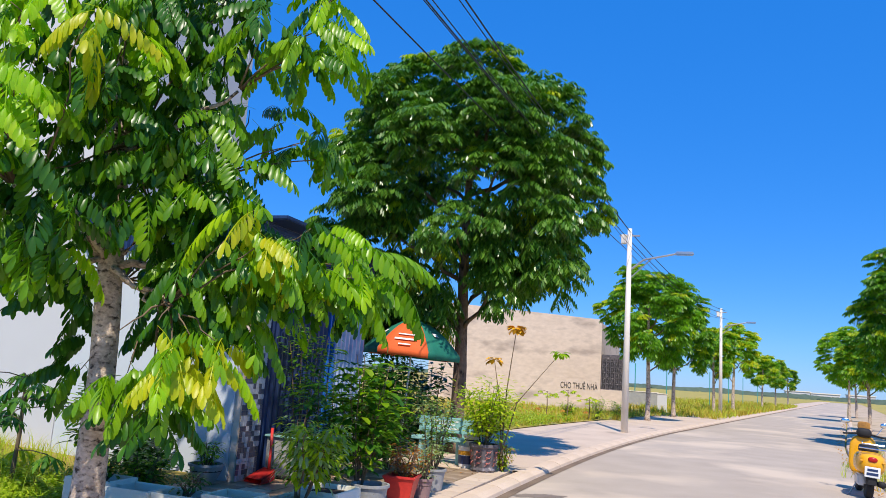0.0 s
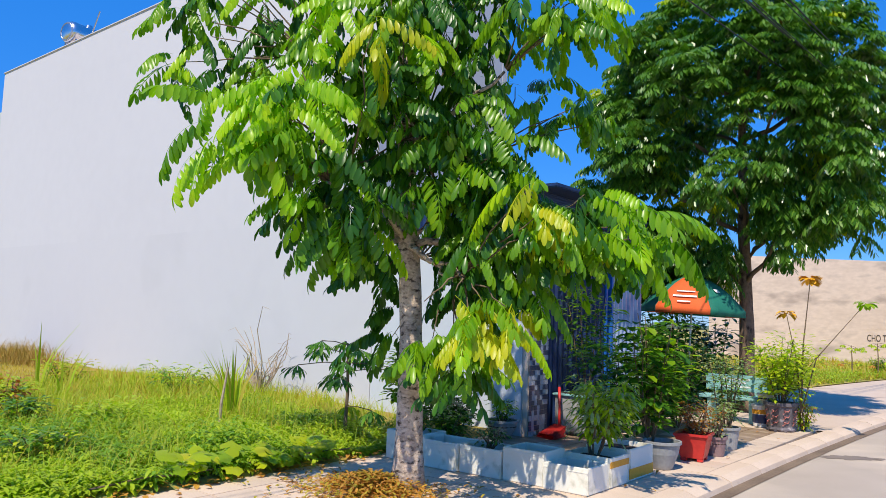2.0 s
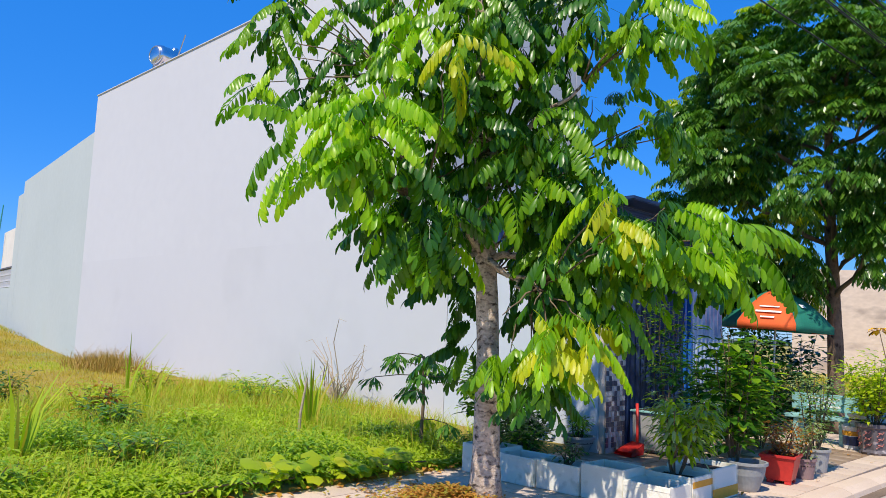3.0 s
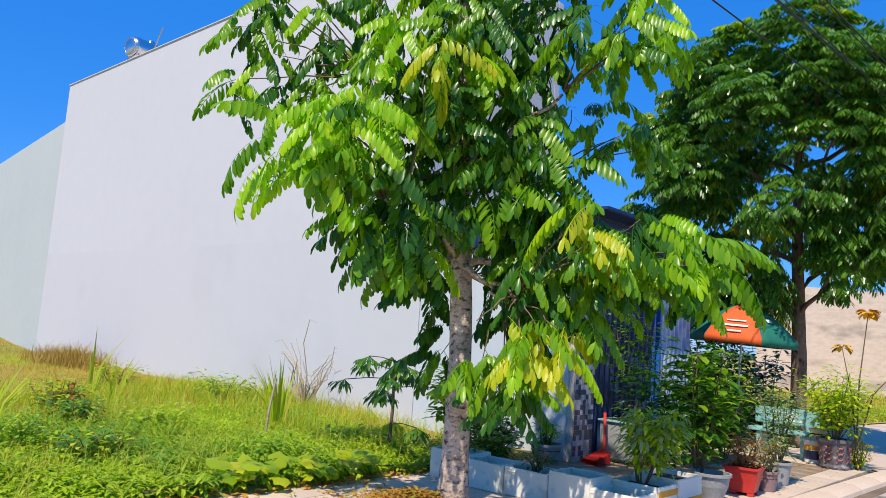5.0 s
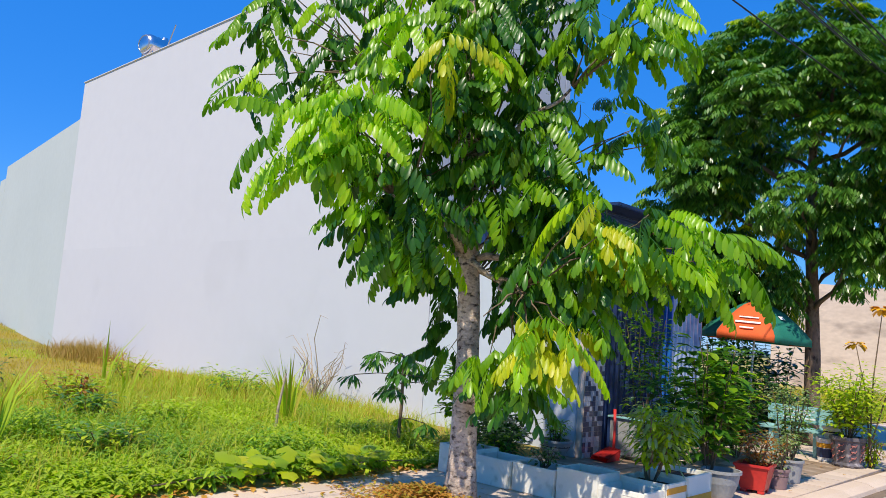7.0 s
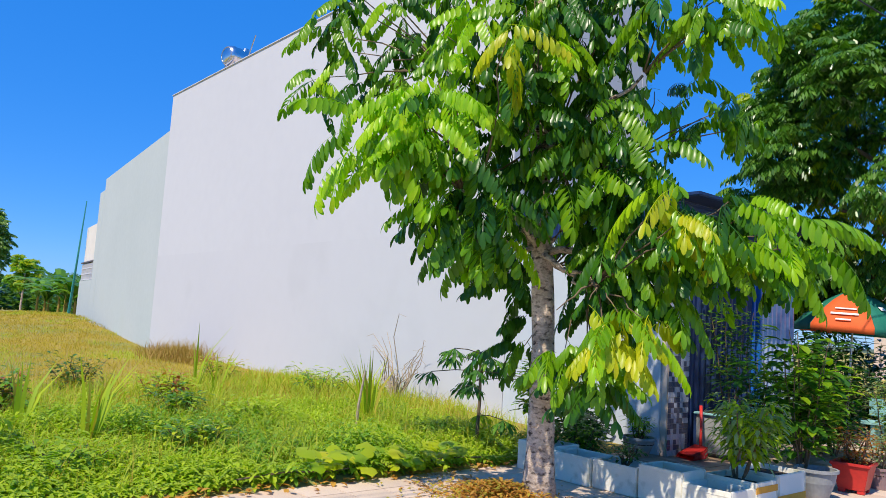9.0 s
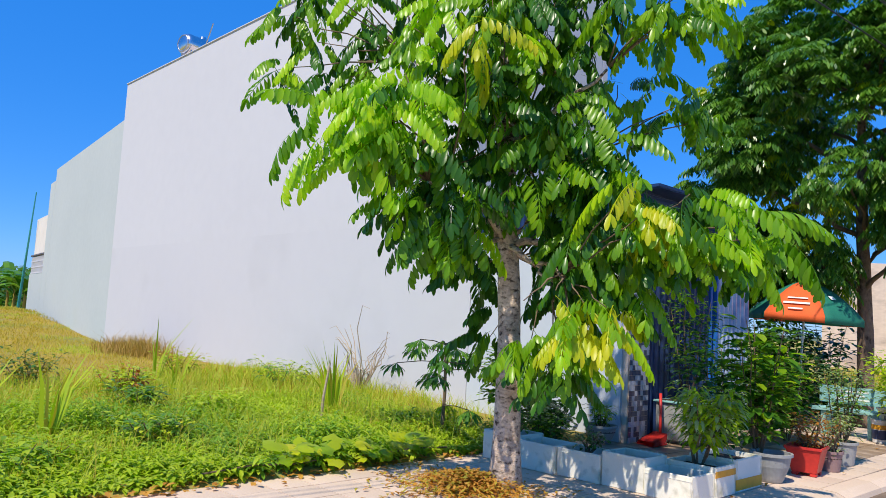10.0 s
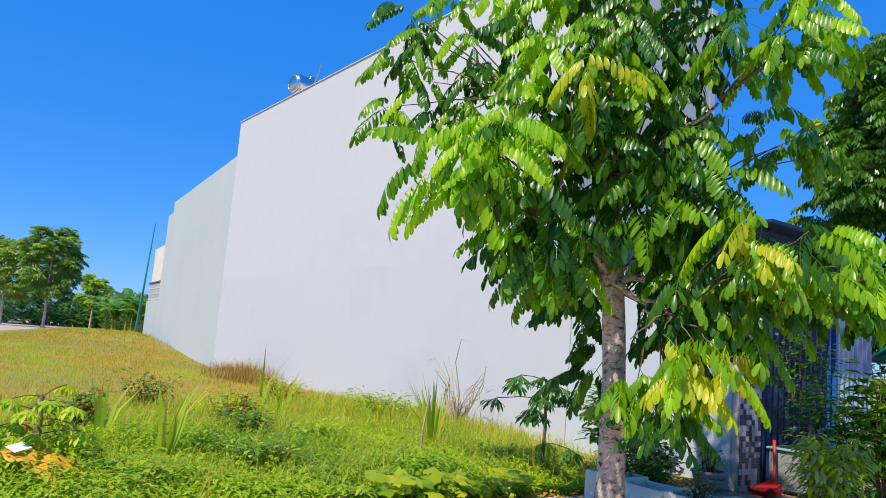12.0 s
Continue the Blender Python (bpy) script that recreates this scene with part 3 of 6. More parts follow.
def near_tree():
    """The tree at the sidewalk's edge, its big compound leaves in hanging sprays."""
    rng = random.Random(5)
    tree = thing("tree", "young street tree with mottled trunk and large drooping compound leaves", "tree", pose(-4.1, 6.1, 0), "street trees")
    part("trunk", bumpy_trunk((0, 0, -0.05), (-0.18, -0.1, 6.2), 0.132, 0.05, rng, 1.35), M_BARK, tree, "mottled grey-brown trunk with pale scars", smooth=True)
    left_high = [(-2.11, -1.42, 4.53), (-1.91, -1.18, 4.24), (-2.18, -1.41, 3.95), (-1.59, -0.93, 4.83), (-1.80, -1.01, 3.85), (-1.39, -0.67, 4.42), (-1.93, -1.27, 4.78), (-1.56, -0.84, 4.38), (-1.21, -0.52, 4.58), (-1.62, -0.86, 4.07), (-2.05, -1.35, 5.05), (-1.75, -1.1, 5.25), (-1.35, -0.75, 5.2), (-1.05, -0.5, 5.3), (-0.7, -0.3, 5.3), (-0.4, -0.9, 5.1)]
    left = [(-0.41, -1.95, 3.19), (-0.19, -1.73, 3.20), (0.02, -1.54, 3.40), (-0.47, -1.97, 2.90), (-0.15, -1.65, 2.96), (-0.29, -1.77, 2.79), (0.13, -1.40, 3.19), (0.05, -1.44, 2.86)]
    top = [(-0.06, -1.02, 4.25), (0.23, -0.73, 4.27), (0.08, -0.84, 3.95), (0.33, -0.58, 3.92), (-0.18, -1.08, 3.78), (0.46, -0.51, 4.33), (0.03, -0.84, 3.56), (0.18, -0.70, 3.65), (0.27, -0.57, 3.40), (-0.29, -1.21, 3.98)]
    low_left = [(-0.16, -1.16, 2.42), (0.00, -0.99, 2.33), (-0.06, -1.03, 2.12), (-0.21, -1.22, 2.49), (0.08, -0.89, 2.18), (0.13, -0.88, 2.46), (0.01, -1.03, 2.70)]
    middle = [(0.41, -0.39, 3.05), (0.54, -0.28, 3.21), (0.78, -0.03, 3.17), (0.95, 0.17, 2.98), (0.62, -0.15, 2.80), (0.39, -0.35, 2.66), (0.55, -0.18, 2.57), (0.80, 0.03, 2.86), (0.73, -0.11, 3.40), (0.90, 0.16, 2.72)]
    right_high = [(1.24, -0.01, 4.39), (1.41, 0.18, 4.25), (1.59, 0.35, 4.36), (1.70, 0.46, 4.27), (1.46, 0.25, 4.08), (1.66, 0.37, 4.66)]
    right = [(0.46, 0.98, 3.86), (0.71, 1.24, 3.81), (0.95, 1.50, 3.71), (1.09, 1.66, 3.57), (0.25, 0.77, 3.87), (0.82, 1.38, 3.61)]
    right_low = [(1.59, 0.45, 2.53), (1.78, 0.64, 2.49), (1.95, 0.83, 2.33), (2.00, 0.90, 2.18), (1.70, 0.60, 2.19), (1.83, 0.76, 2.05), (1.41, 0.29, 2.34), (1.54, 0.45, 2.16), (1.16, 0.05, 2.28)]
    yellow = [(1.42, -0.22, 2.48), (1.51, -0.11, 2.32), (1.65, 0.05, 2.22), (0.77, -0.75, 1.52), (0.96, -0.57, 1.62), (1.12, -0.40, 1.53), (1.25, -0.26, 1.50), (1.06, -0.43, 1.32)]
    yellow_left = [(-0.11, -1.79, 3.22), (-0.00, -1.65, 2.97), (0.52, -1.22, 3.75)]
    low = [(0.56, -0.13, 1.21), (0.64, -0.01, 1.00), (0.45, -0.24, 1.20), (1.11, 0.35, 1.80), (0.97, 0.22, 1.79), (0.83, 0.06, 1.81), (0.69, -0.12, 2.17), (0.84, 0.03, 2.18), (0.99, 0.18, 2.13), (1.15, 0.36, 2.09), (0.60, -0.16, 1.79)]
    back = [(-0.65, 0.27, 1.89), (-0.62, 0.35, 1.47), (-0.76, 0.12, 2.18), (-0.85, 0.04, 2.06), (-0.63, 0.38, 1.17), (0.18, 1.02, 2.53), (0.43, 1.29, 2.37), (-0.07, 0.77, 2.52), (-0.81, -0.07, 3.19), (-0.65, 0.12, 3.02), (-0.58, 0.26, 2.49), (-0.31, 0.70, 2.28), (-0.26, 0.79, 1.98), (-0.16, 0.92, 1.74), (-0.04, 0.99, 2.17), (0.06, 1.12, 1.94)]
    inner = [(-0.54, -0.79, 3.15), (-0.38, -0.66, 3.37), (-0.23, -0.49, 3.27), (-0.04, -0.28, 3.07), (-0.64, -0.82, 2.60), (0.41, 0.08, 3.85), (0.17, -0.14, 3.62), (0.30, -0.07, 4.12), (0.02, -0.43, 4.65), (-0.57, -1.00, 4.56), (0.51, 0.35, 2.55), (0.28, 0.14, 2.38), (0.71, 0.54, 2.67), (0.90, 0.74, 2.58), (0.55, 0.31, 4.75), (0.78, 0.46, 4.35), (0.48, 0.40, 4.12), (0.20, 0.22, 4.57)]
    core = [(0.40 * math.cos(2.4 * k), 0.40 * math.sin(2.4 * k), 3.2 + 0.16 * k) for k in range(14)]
    # crown continued above view, sprays added to shade the metal shutter
    unseen_top = [(0.4 + 1.2 * math.cos(k * 2.4) * (0.3 + 0.06 * k), 0.3 + 1.2 * math.sin(k * 2.4) * (0.3 + 0.06 * k), 5.2 + 0.45 * (k % 4)) for k in range(16)]
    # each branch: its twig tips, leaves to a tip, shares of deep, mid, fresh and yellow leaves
    # crown shade is put into colour: low, back, inner, core take mostly deep leaves
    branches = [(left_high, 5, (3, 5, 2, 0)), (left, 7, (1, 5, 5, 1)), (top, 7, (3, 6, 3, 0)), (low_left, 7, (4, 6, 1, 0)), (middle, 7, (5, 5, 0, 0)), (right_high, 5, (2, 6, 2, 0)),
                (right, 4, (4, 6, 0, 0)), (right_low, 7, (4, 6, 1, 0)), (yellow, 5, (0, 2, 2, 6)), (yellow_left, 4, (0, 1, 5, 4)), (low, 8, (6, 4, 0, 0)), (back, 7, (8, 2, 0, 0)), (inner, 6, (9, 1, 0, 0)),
                (core, 6, (9, 1, 0, 0)), (unseen_top, 8, (4, 5, 1, 0))]
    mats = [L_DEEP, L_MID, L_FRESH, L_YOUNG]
    fronds = []
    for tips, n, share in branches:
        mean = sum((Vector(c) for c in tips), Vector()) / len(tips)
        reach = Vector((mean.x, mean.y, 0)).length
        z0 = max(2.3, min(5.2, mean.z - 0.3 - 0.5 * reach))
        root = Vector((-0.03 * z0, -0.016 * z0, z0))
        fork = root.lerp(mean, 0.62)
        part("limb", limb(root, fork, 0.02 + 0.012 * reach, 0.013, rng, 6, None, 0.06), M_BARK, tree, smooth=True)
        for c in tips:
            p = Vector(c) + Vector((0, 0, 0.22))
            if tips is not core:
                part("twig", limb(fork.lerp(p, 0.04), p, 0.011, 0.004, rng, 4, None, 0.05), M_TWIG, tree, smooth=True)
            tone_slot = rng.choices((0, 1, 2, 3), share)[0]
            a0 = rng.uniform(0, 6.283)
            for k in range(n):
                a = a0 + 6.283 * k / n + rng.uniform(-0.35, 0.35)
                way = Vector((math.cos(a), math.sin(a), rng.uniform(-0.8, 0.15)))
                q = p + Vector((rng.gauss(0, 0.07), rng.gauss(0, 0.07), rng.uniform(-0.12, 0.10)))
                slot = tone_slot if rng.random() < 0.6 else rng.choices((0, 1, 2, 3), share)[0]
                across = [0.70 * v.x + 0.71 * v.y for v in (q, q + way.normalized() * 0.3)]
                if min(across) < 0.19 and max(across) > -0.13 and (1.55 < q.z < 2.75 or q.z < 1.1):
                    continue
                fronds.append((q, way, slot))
    rest, single = Leaves(), 0
    for q, way, slot in fronds:
        if single < 300 and q.z < 4.2 and (q.y < 0.2 or q.x > 0.6):
            single += 1
            ob = new("leaf_frond", frond_mesh(mats[slot], rng.randrange(4)))
            ob.parent = tree
            ob.matrix_basis = Matrix.Translation(q) @ pose(0, 0, 0, 0, 0, math.degrees(math.atan2(-way.x, way.y))) @ pose(0, 0, 0, math.degrees(math.atan(way.z)) - 5, rng.uniform(-20, 20)) @ Matrix.Scale(rng.uniform(0.85, 1.12), 4)
        else:
            rest.big_frond(q, way, rng, rng.uniform(0.34, 0.54), 8, rng.uniform(0.145, 0.18), 0.05, slot, sag=rng.uniform(0.6, 1.3))
    tagged(part("crown", rest.mesh("crown", mats), None, tree), kind="stuff")


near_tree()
tree_big = street_tree(11, 9.15, 2.75, 2.6, 1250, "large street tree with a dense rounded dark green crown", pose(-3.95, 15.8, 0), size=0.42, lobes=26, trunk_r=0.16, young=0.05, bark=M_BARKSHADE,
                       extra=[(-1.9, -0.5, 2.95), (-1.3, -0.6, 2.7), (-0.7, -0.5, 2.95), (-2.2, -0.4, 3.6), (-1.5, -1.1, 3.5), (0.9, -0.5, 3.5), (1.8, -0.4, 3.8), (-2.0, 0.4, 3.2), (-2.5, -0.6, 4.6), (-2.6, 0, 6.6)])
tree_mid = street_tree(12, 8.0, 2.2, 1.9, 520, "street tree with a full green crown beside the kerb", pose(-1.4, 37.7, 0), L_STREET, size=0.42, lobes=18, young=0.07)
tree_side = street_tree(14, 8.4, 2.2, 1.6, 420, "broad green tree beside the side street", pose(-80, 12.2, 0) @ Matrix.Scale(1.32, 4), L_SIDE, size=0.5, lobes=20, young=0.06, fronds=5)
tree_thin = street_tree(13, 6.6, 1.7, 2.0, 300, "slender street tree with a bright loose crown", pose(2.0, 58.5, 0, 0, 0, 40), L_STREET, size=0.42, lobes=12, young=0.4)
for x, y, s, r, src in ((-0.4, 44.8, 0.98, 100, tree_mid), (3.6, 65.5, 1.15, 200, tree_thin), (7.2, 83.9, 0.95, 120, tree_thin), (10, 101, 0.95, 250, tree_thin), (14.5, 130, 0.95, 20, tree_thin),
                        (8.3, 30.9, 1.0, 150, tree_mid), (8.95, 36.8, 0.85, 260, tree_mid), (11.6, 64, 0.95, 80, tree_mid), (14.4, 77, 1.0, 10, tree_thin), (9.6, 47, 0.9, 300, tree_thin),
                        (-86, 9.2, 0.88, 90, tree_side), (-76, 15.6, 0.92, 200, tree_thin), (-98, 10, 1.0, 130, tree_side), (-104, 16, 1.0, 290, tree_side)):
    copy_thing(src, pose(x, y, 0, 0, 0, r) @ Matrix.Scale(s, 4))


# ---- the white house and its neighbours ----
def wall_box(name, x0, y0, z0, x1, y1, z1, material, parent, label="", bevel=0.015):
    return part(name, box(x0, y0, z0, x1, y1, z1, bevel), material, parent, label)


def corrugated(x, y0, y1, z0, z1, pitch=0.12, depth=0.035, axis="x", flat=False):
    """A sheet with trapezoid ribs: standing across x or y, ribs upright, or lying along when flat."""
    prof, k = [], 0
    span = (z1 - z0) if flat else (y1 - y0)
    while k * pitch < span:
        for a, d in ((0.0, 0), (0.45, 0), (0.6, 1), (0.85, 1)):
            if (k + a) * pitch < span:
                prof.append(((k + a) * pitch, d * depth))
        k += 1
    prof.append((span, 0))
    v, f = [], []
    for s, d in prof:
        for e in (0, 1):
            if flat:
                along, up = (y1 if e else y0), z0 + s
            else:
                along, up = y0 + s, (z1 if e else z0)
            v.append((x + d, along, up) if axis == "x" else (along, x - d, up))
    n = len(prof)
    f = [(2 * i, 2 * i + 1, 2 * i + 3, 2 * i + 2) for i in range(n - 1)]
    bm = bmesh.new()
    vs = [bm.verts.new(p) for p in v]
    for q in f:
        bm.faces.new([vs[i] for i in q])
    geom = bmesh.ops.extrude_face_region(bm, geom=bm.faces[:])
    off = Vector((-0.004, 0, 0)) if axis == "x" else Vector((0, 0.004, 0))
    for e in geom["geom"]:
        if isinstance(e, bmesh.types.BMVert):
            e.co += off
    return bm


house = thing("house", "tall narrow white house with blank side wall, blue metal front", "house")
wall_box("side_wall", -24.85, 9.6, 3.3, -8.1, 9.8, 8.9, M_WHITE, house, "blank white painted side wall with faint stains", 0)
wall_box("side_wall_base", -24.85, 9.6, -0.1, -8.1, 9.8, 3.3, M_WHITE_LOW, house, "older slightly greyer paint on the lower side wall", 0)
wall_box("yard_wall", -8.1, 9.604, -0.1, -5.1, 9.78, 3.1, M_BLUEWALL, house, "pale blue painted yard wall")
wall_box("rear_wall", -24.85, 9.8, -0.1, -24.65, 13.4, 8.9, M_WHITE, house)
wall_box("far_wall", -24.65, 13.2, -0.1, -5.1, 13.4, 3.1, M_WHITE, house)
wall_box("far_upper_wall", -24.65, 13.2, 3.1, -8.1, 13.4, 8.9, M_WHITE, house)
wall_box("front_upper_wall", -8.3, 9.8, 3.6, -8.1, 13.2, 8.9, M_WHITE, house)
wall_box("roof_slab", -24.65, 9.8, 8.5, -8.3, 13.2, 8.65, M_CONC, house)
wall_box("coping", -24.88, 9.57, 8.9, -8.08, 9.83, 8.95, M_WHITE, house, "thin white coping along the wall top")
part("side_fascia", corrugated(9.58, -8.0, -5.0, 3.02, 3.60, axis="y"), M_BLUE, house, "blue corrugated side fascia")
wall_box("fascia_trim", -8.05, 9.5, 3.60, -4.95, 9.6, 3.67, M_BLUE, house)
part("front_fascia", corrugated(-4.95, 9.5, 13.4, 2.98, 3.5, 0.10, 0.03, flat=True), M_BLUE, house, "dark blue ribbed front fascia")
wall_box("awning_roof", -8.1, 9.62, 3.5, -4.6, 13.4, 3.56, M_BLUE, house)
part("metal_shutter", corrugated(-5.05, 10.12, 11.9, 0.05, 2.98, 0.15, 0.04), M_BLUE, house, "dark blue corrugated shutter in deep shade")
part("metal_panel", corrugated(-5.05, 12.15, 13.35, 0.05, 2.98, 0.15, 0.04), M_PALEBLUE, house, "pale weathered corrugated panel")
for y in (11.9, 12.1):
    wall_box("door_post", -5.06, y, 0, -4.98, y + 0.05, 2.98, M_BLUEBRIGHT, house, bevel=0.004)
column = wall_box("tile_column", -5.1, 9.6, -0.05, -4.99, 10.1, 3.0, M_CONC, house)

house_b = thing("house", "grey-green neighbour house with stepped end and vent-block parapet", "house")
ang = math.degrees(math.atan2(11.97 - 9.6, -43.6 + 24.85))
mb = Matrix.Translation((-24.9, 9.66, 0)) @ pose(0, 0, 0, 0, 0, ang)
for nm, x0, x1, z0, z1, d in (("side_wall", 0, 13.2, -0.1, 7.75, 0.2), ("end_step", 13.2, 14.6, -0.1, 7.2, 0.2), ("low_wall", 14.6, 18.9, -0.1, 2.75, 0.2), ("rear_block", 15.0, 19.6, 3.8, 5.8, 2.6)):
    ob = part(nm, box(x0, -d if nm != "rear_block" else -d - 0.22, z0, x1, 0 if nm != "rear_block" else -0.22, z1, 0.015), M_GREYW if nm != "rear_block" else M_POLE, house_b)
    ob.matrix_basis = mb
bm = bmesh.new()
for i in range(12):
    for j in range(3):
        x0, z0 = 14.7 + i * 0.35, 2.78 + j * 0.3
        for a in (box(x0, -0.12, z0, x0 + 0.33, -0.04, z0 + 0.06), box(x0, -0.12, z0 + 0.06, x0 + 0.06, -0.04, z0 + 0.28), box(x0 + 0.15, -0.12, z0 + 0.06, x0 + 0.2, -0.04, z0 + 0.28)):
            bm = join(bm, a)
ob = part("vent_screen", bm, M_WHITE, house_b, "white pierced vent-block parapet")
ob.matrix_basis = mb
ob = part("parapet_rail", box(14.5, -0.16, 3.7, 19.0, 0.0, 3.78, 0.01), M_POTDARK, house_b)
ob.matrix_basis = mb

tank = thing("water_tank", "round stainless steel water tank on the white house roof", "water tank", pose(-21.7, 10.6, 8.65, 0, 0, 100))
bm = lathe([(0.02, -0.66), (0.2, -0.64), (0.30, -0.58), (0.34, -0.5)] + [(0.34 + 0.012 * (i % 2), -0.5 + 0.1 * i) for i in range(1, 11)] + [(0.30, 0.58), (0.2, 0.64), (0.02, 0.66)])
bmesh.ops.rotate(bm, verts=bm.verts[:], cent=(0, 0, 0), matrix=Matrix.Rotation(radians(90), 3, "Y"))
bmesh.ops.translate(bm, verts=bm.verts[:], vec=(0, 0, 1.06))
part("drum", bm, M_TANK, tank, smooth=True)
part("end_ring", tube([(-0.60, 0.26 * math.cos(k * math.pi / 10), 1.06 + 0.26 * math.sin(k * math.pi / 10)) for k in range(21)], 0.03, 6), M_STEEL, tank, smooth=True)
part("filler_cap", tube([(0.1, 0, 1.38), (0.1, 0, 1.48)], [0.12, 0.10], 14), M_TANK, tank)
for x in (-0.45, 0.45):
    for y in (-0.35, 0.35):
        part("leg", tube([(x, y, 0), (x, y * 0.7, 0.84)], 0.025, 6), M_STEEL, tank)
rod = thing("antenna_rod", "thin leaning metal rod on the roof edge", "rod", pose(-20.9, 10.2, 8.65))
part("rod", tube([(0, 0, 0), (0.9, 0, 1.35)], 0.018, 6), M_STEEL, rod)

back_wall = thing("house", "unfinished beige concrete house wall with painted rental notice", "house")
bm = bmesh.new()
q = [bm.verts.new(p) for p in ((-15, 45, -0.1), (-4.45, 45, -0.1), (-4.45, 45, 5.2), (-15, 45, 5.95), (-15, 45.25, -0.1), (-4.45, 45.25, -0.1), (-4.45, 45.25, 5.2), (-15, 45.25, 5.95))]
for f in ((0, 1, 2, 3), (5, 4, 7, 6), (1, 5, 6, 2), (4, 0, 3, 7), (3, 2, 6, 7), (4, 5, 1, 0)):
    bm.faces.new([q[i] for i in f])
for z in (1.75, 3.2):
    part("formwork_joint", box(-15, 44.996, z, -4.45, 45.0, z + 0.03, 0), M_CONC, back_wall)
part("side_wall", bm, M_CONC, back_wall, "bare beige concrete wall with cracks and stains")
wall_box("front_wall", -4.7, 45.25, -0.1, -4.45, 56, 5.0, M_CONC, back_wall)
wall_box("yard_wall", -4.45, 45.02, -0.1, -3.2, 45.2, 1.2, M_CONC, back_wall)
bm = bmesh.new()
for i in range(5):
    for j in range(6):
        x0, z0 = -4.42 + i * 0.24, 1.2 + j * 0.32
        bm = box(x0, 45.05, z0, x0 + 0.22, 45.13, z0 + 0.05, 0, bm)
        bm = box(x0, 45.05, z0 + 0.05, x0 + 0.05, 45.13, z0 + 0.3, 0, bm)
        bm = box(x0 + 0.09, 45.05, z0 + 0.1, x0 + 0.16, 45.13, z0 + 0.25, 0, bm)
part("vent_screen", bm, M_POTDARK, back_wall, "dark grey vent-block screen")
wall_box("vent_back", -4.45, 45.2, 1.2, -3.2, 45.24, 3.2, M_POTDARK, back_wall)
txt = bpy.data.curves.new("notice", "FONT")
txt.body, txt.size, txt.extrude = "CHO THUÊ NHÀ", 0.5, 0.004
tob = new("lettering_src", txt)
bpy.context.view_layer.update()
tme = bpy.data.meshes.new_from_object(tob.evaluated_get(bpy.context.evaluated_depsgraph_get()))
bpy.data.objects.remove(tob)
tme.materials.clear()
tme.materials.append(M_DARKBAR)
wide = max(v.co.x for v in tme.vertices)
lettering = new("lettering", tme)
lettering.parent = back_wall
lettering.matrix_basis = Matrix.Translation((-6.75, 44.985, 1.14)) @ pose(0, 0, 0, 90) @ Matrix.Diagonal((2.15 / wide, 1.0, 1, 1))
tagged(lettering, "black hand-painted words")

# ---- poles and wires ----
def power_pole(x, y, h, arm, label):
    p = thing("power_pole", label, "pole", pose(x, y, 0), "power poles")
    part("shaft", tube([(0, 0, -0.1), (0, 0, h)], [0.125, 0.075], 14), M_POLE, p, smooth=True)
    part("meter_box", box(-0.28, -0.14, h - 0.55, -0.1, 0.06, h - 0.22, 0.015), M_POLE, p)
    part("crossarm", tube([(-0.35, 0, h - 0.25), (0.35, 0, h - 0.25)], 0.03, 6), M_STEEL, p)
    if arm:
        part("lamp_arm", tube([(0, 0, h - 1.5), (0.5, 0, h - 1.1), (1.7, 0, h - 0.85)], 0.035, 8), M_STEEL, p)
        part("arm_brace", tube([(0, 0, h - 1.8), (0.8, 0, h - 1.02)], 0.02, 6), M_STEEL, p)
        part("street_lamp", box(1.55, -0.09, h - 0.92, 2.15, 0.09, h - 0.80, 0.03), M_STEEL, p)
    return p


power_pole(-1.55, 27.3, 7.0, True, "tall pale concrete power pole with a street lamp arm")
power_pole(2.3, 53.8, 7.0, True, "distant concrete power pole with a lamp arm")
power_pole(-4.3, -16, 7.4, False, "concrete power pole behind the camera")
for k, (x0, x1, z0, z1) in enumerate(((-5.6, -1.75, 7.1, 6.35), (-4.6, -1.7, 7.1, 6.75), (-4.45, -1.65, 7.0, 6.7), (-3.7, -1.55, 6.95, 6.9), (-3.55, -1.5, 7.0, 6.85), (-4.0, -1.45, 6.9, 6.3))):
    w = thing("overhead_cable", "black overhead cable strung between power poles", "cable", group="overhead cables")
    part("span", tube([Vector((x0, -16, z0)).lerp(Vector((x1, 27.3, z1)), i / 16) - Vector((0, 0, 0.35 * 4 * (i / 16) * (1 - i / 16))) for i in range(17)], 0.008 if k % 2 else 0.012, 5), M_WIRE, w)
    part("next_span", tube([Vector((x1, 27.3, z1)).lerp(Vector((2.2 + 0.1 * k, 53.8, z1)), i / 8) - Vector((0, 0, 0.5 * 4 * (i / 8) * (1 - i / 8))) for i in range(9)], 0.01, 5), M_WIRE, w)


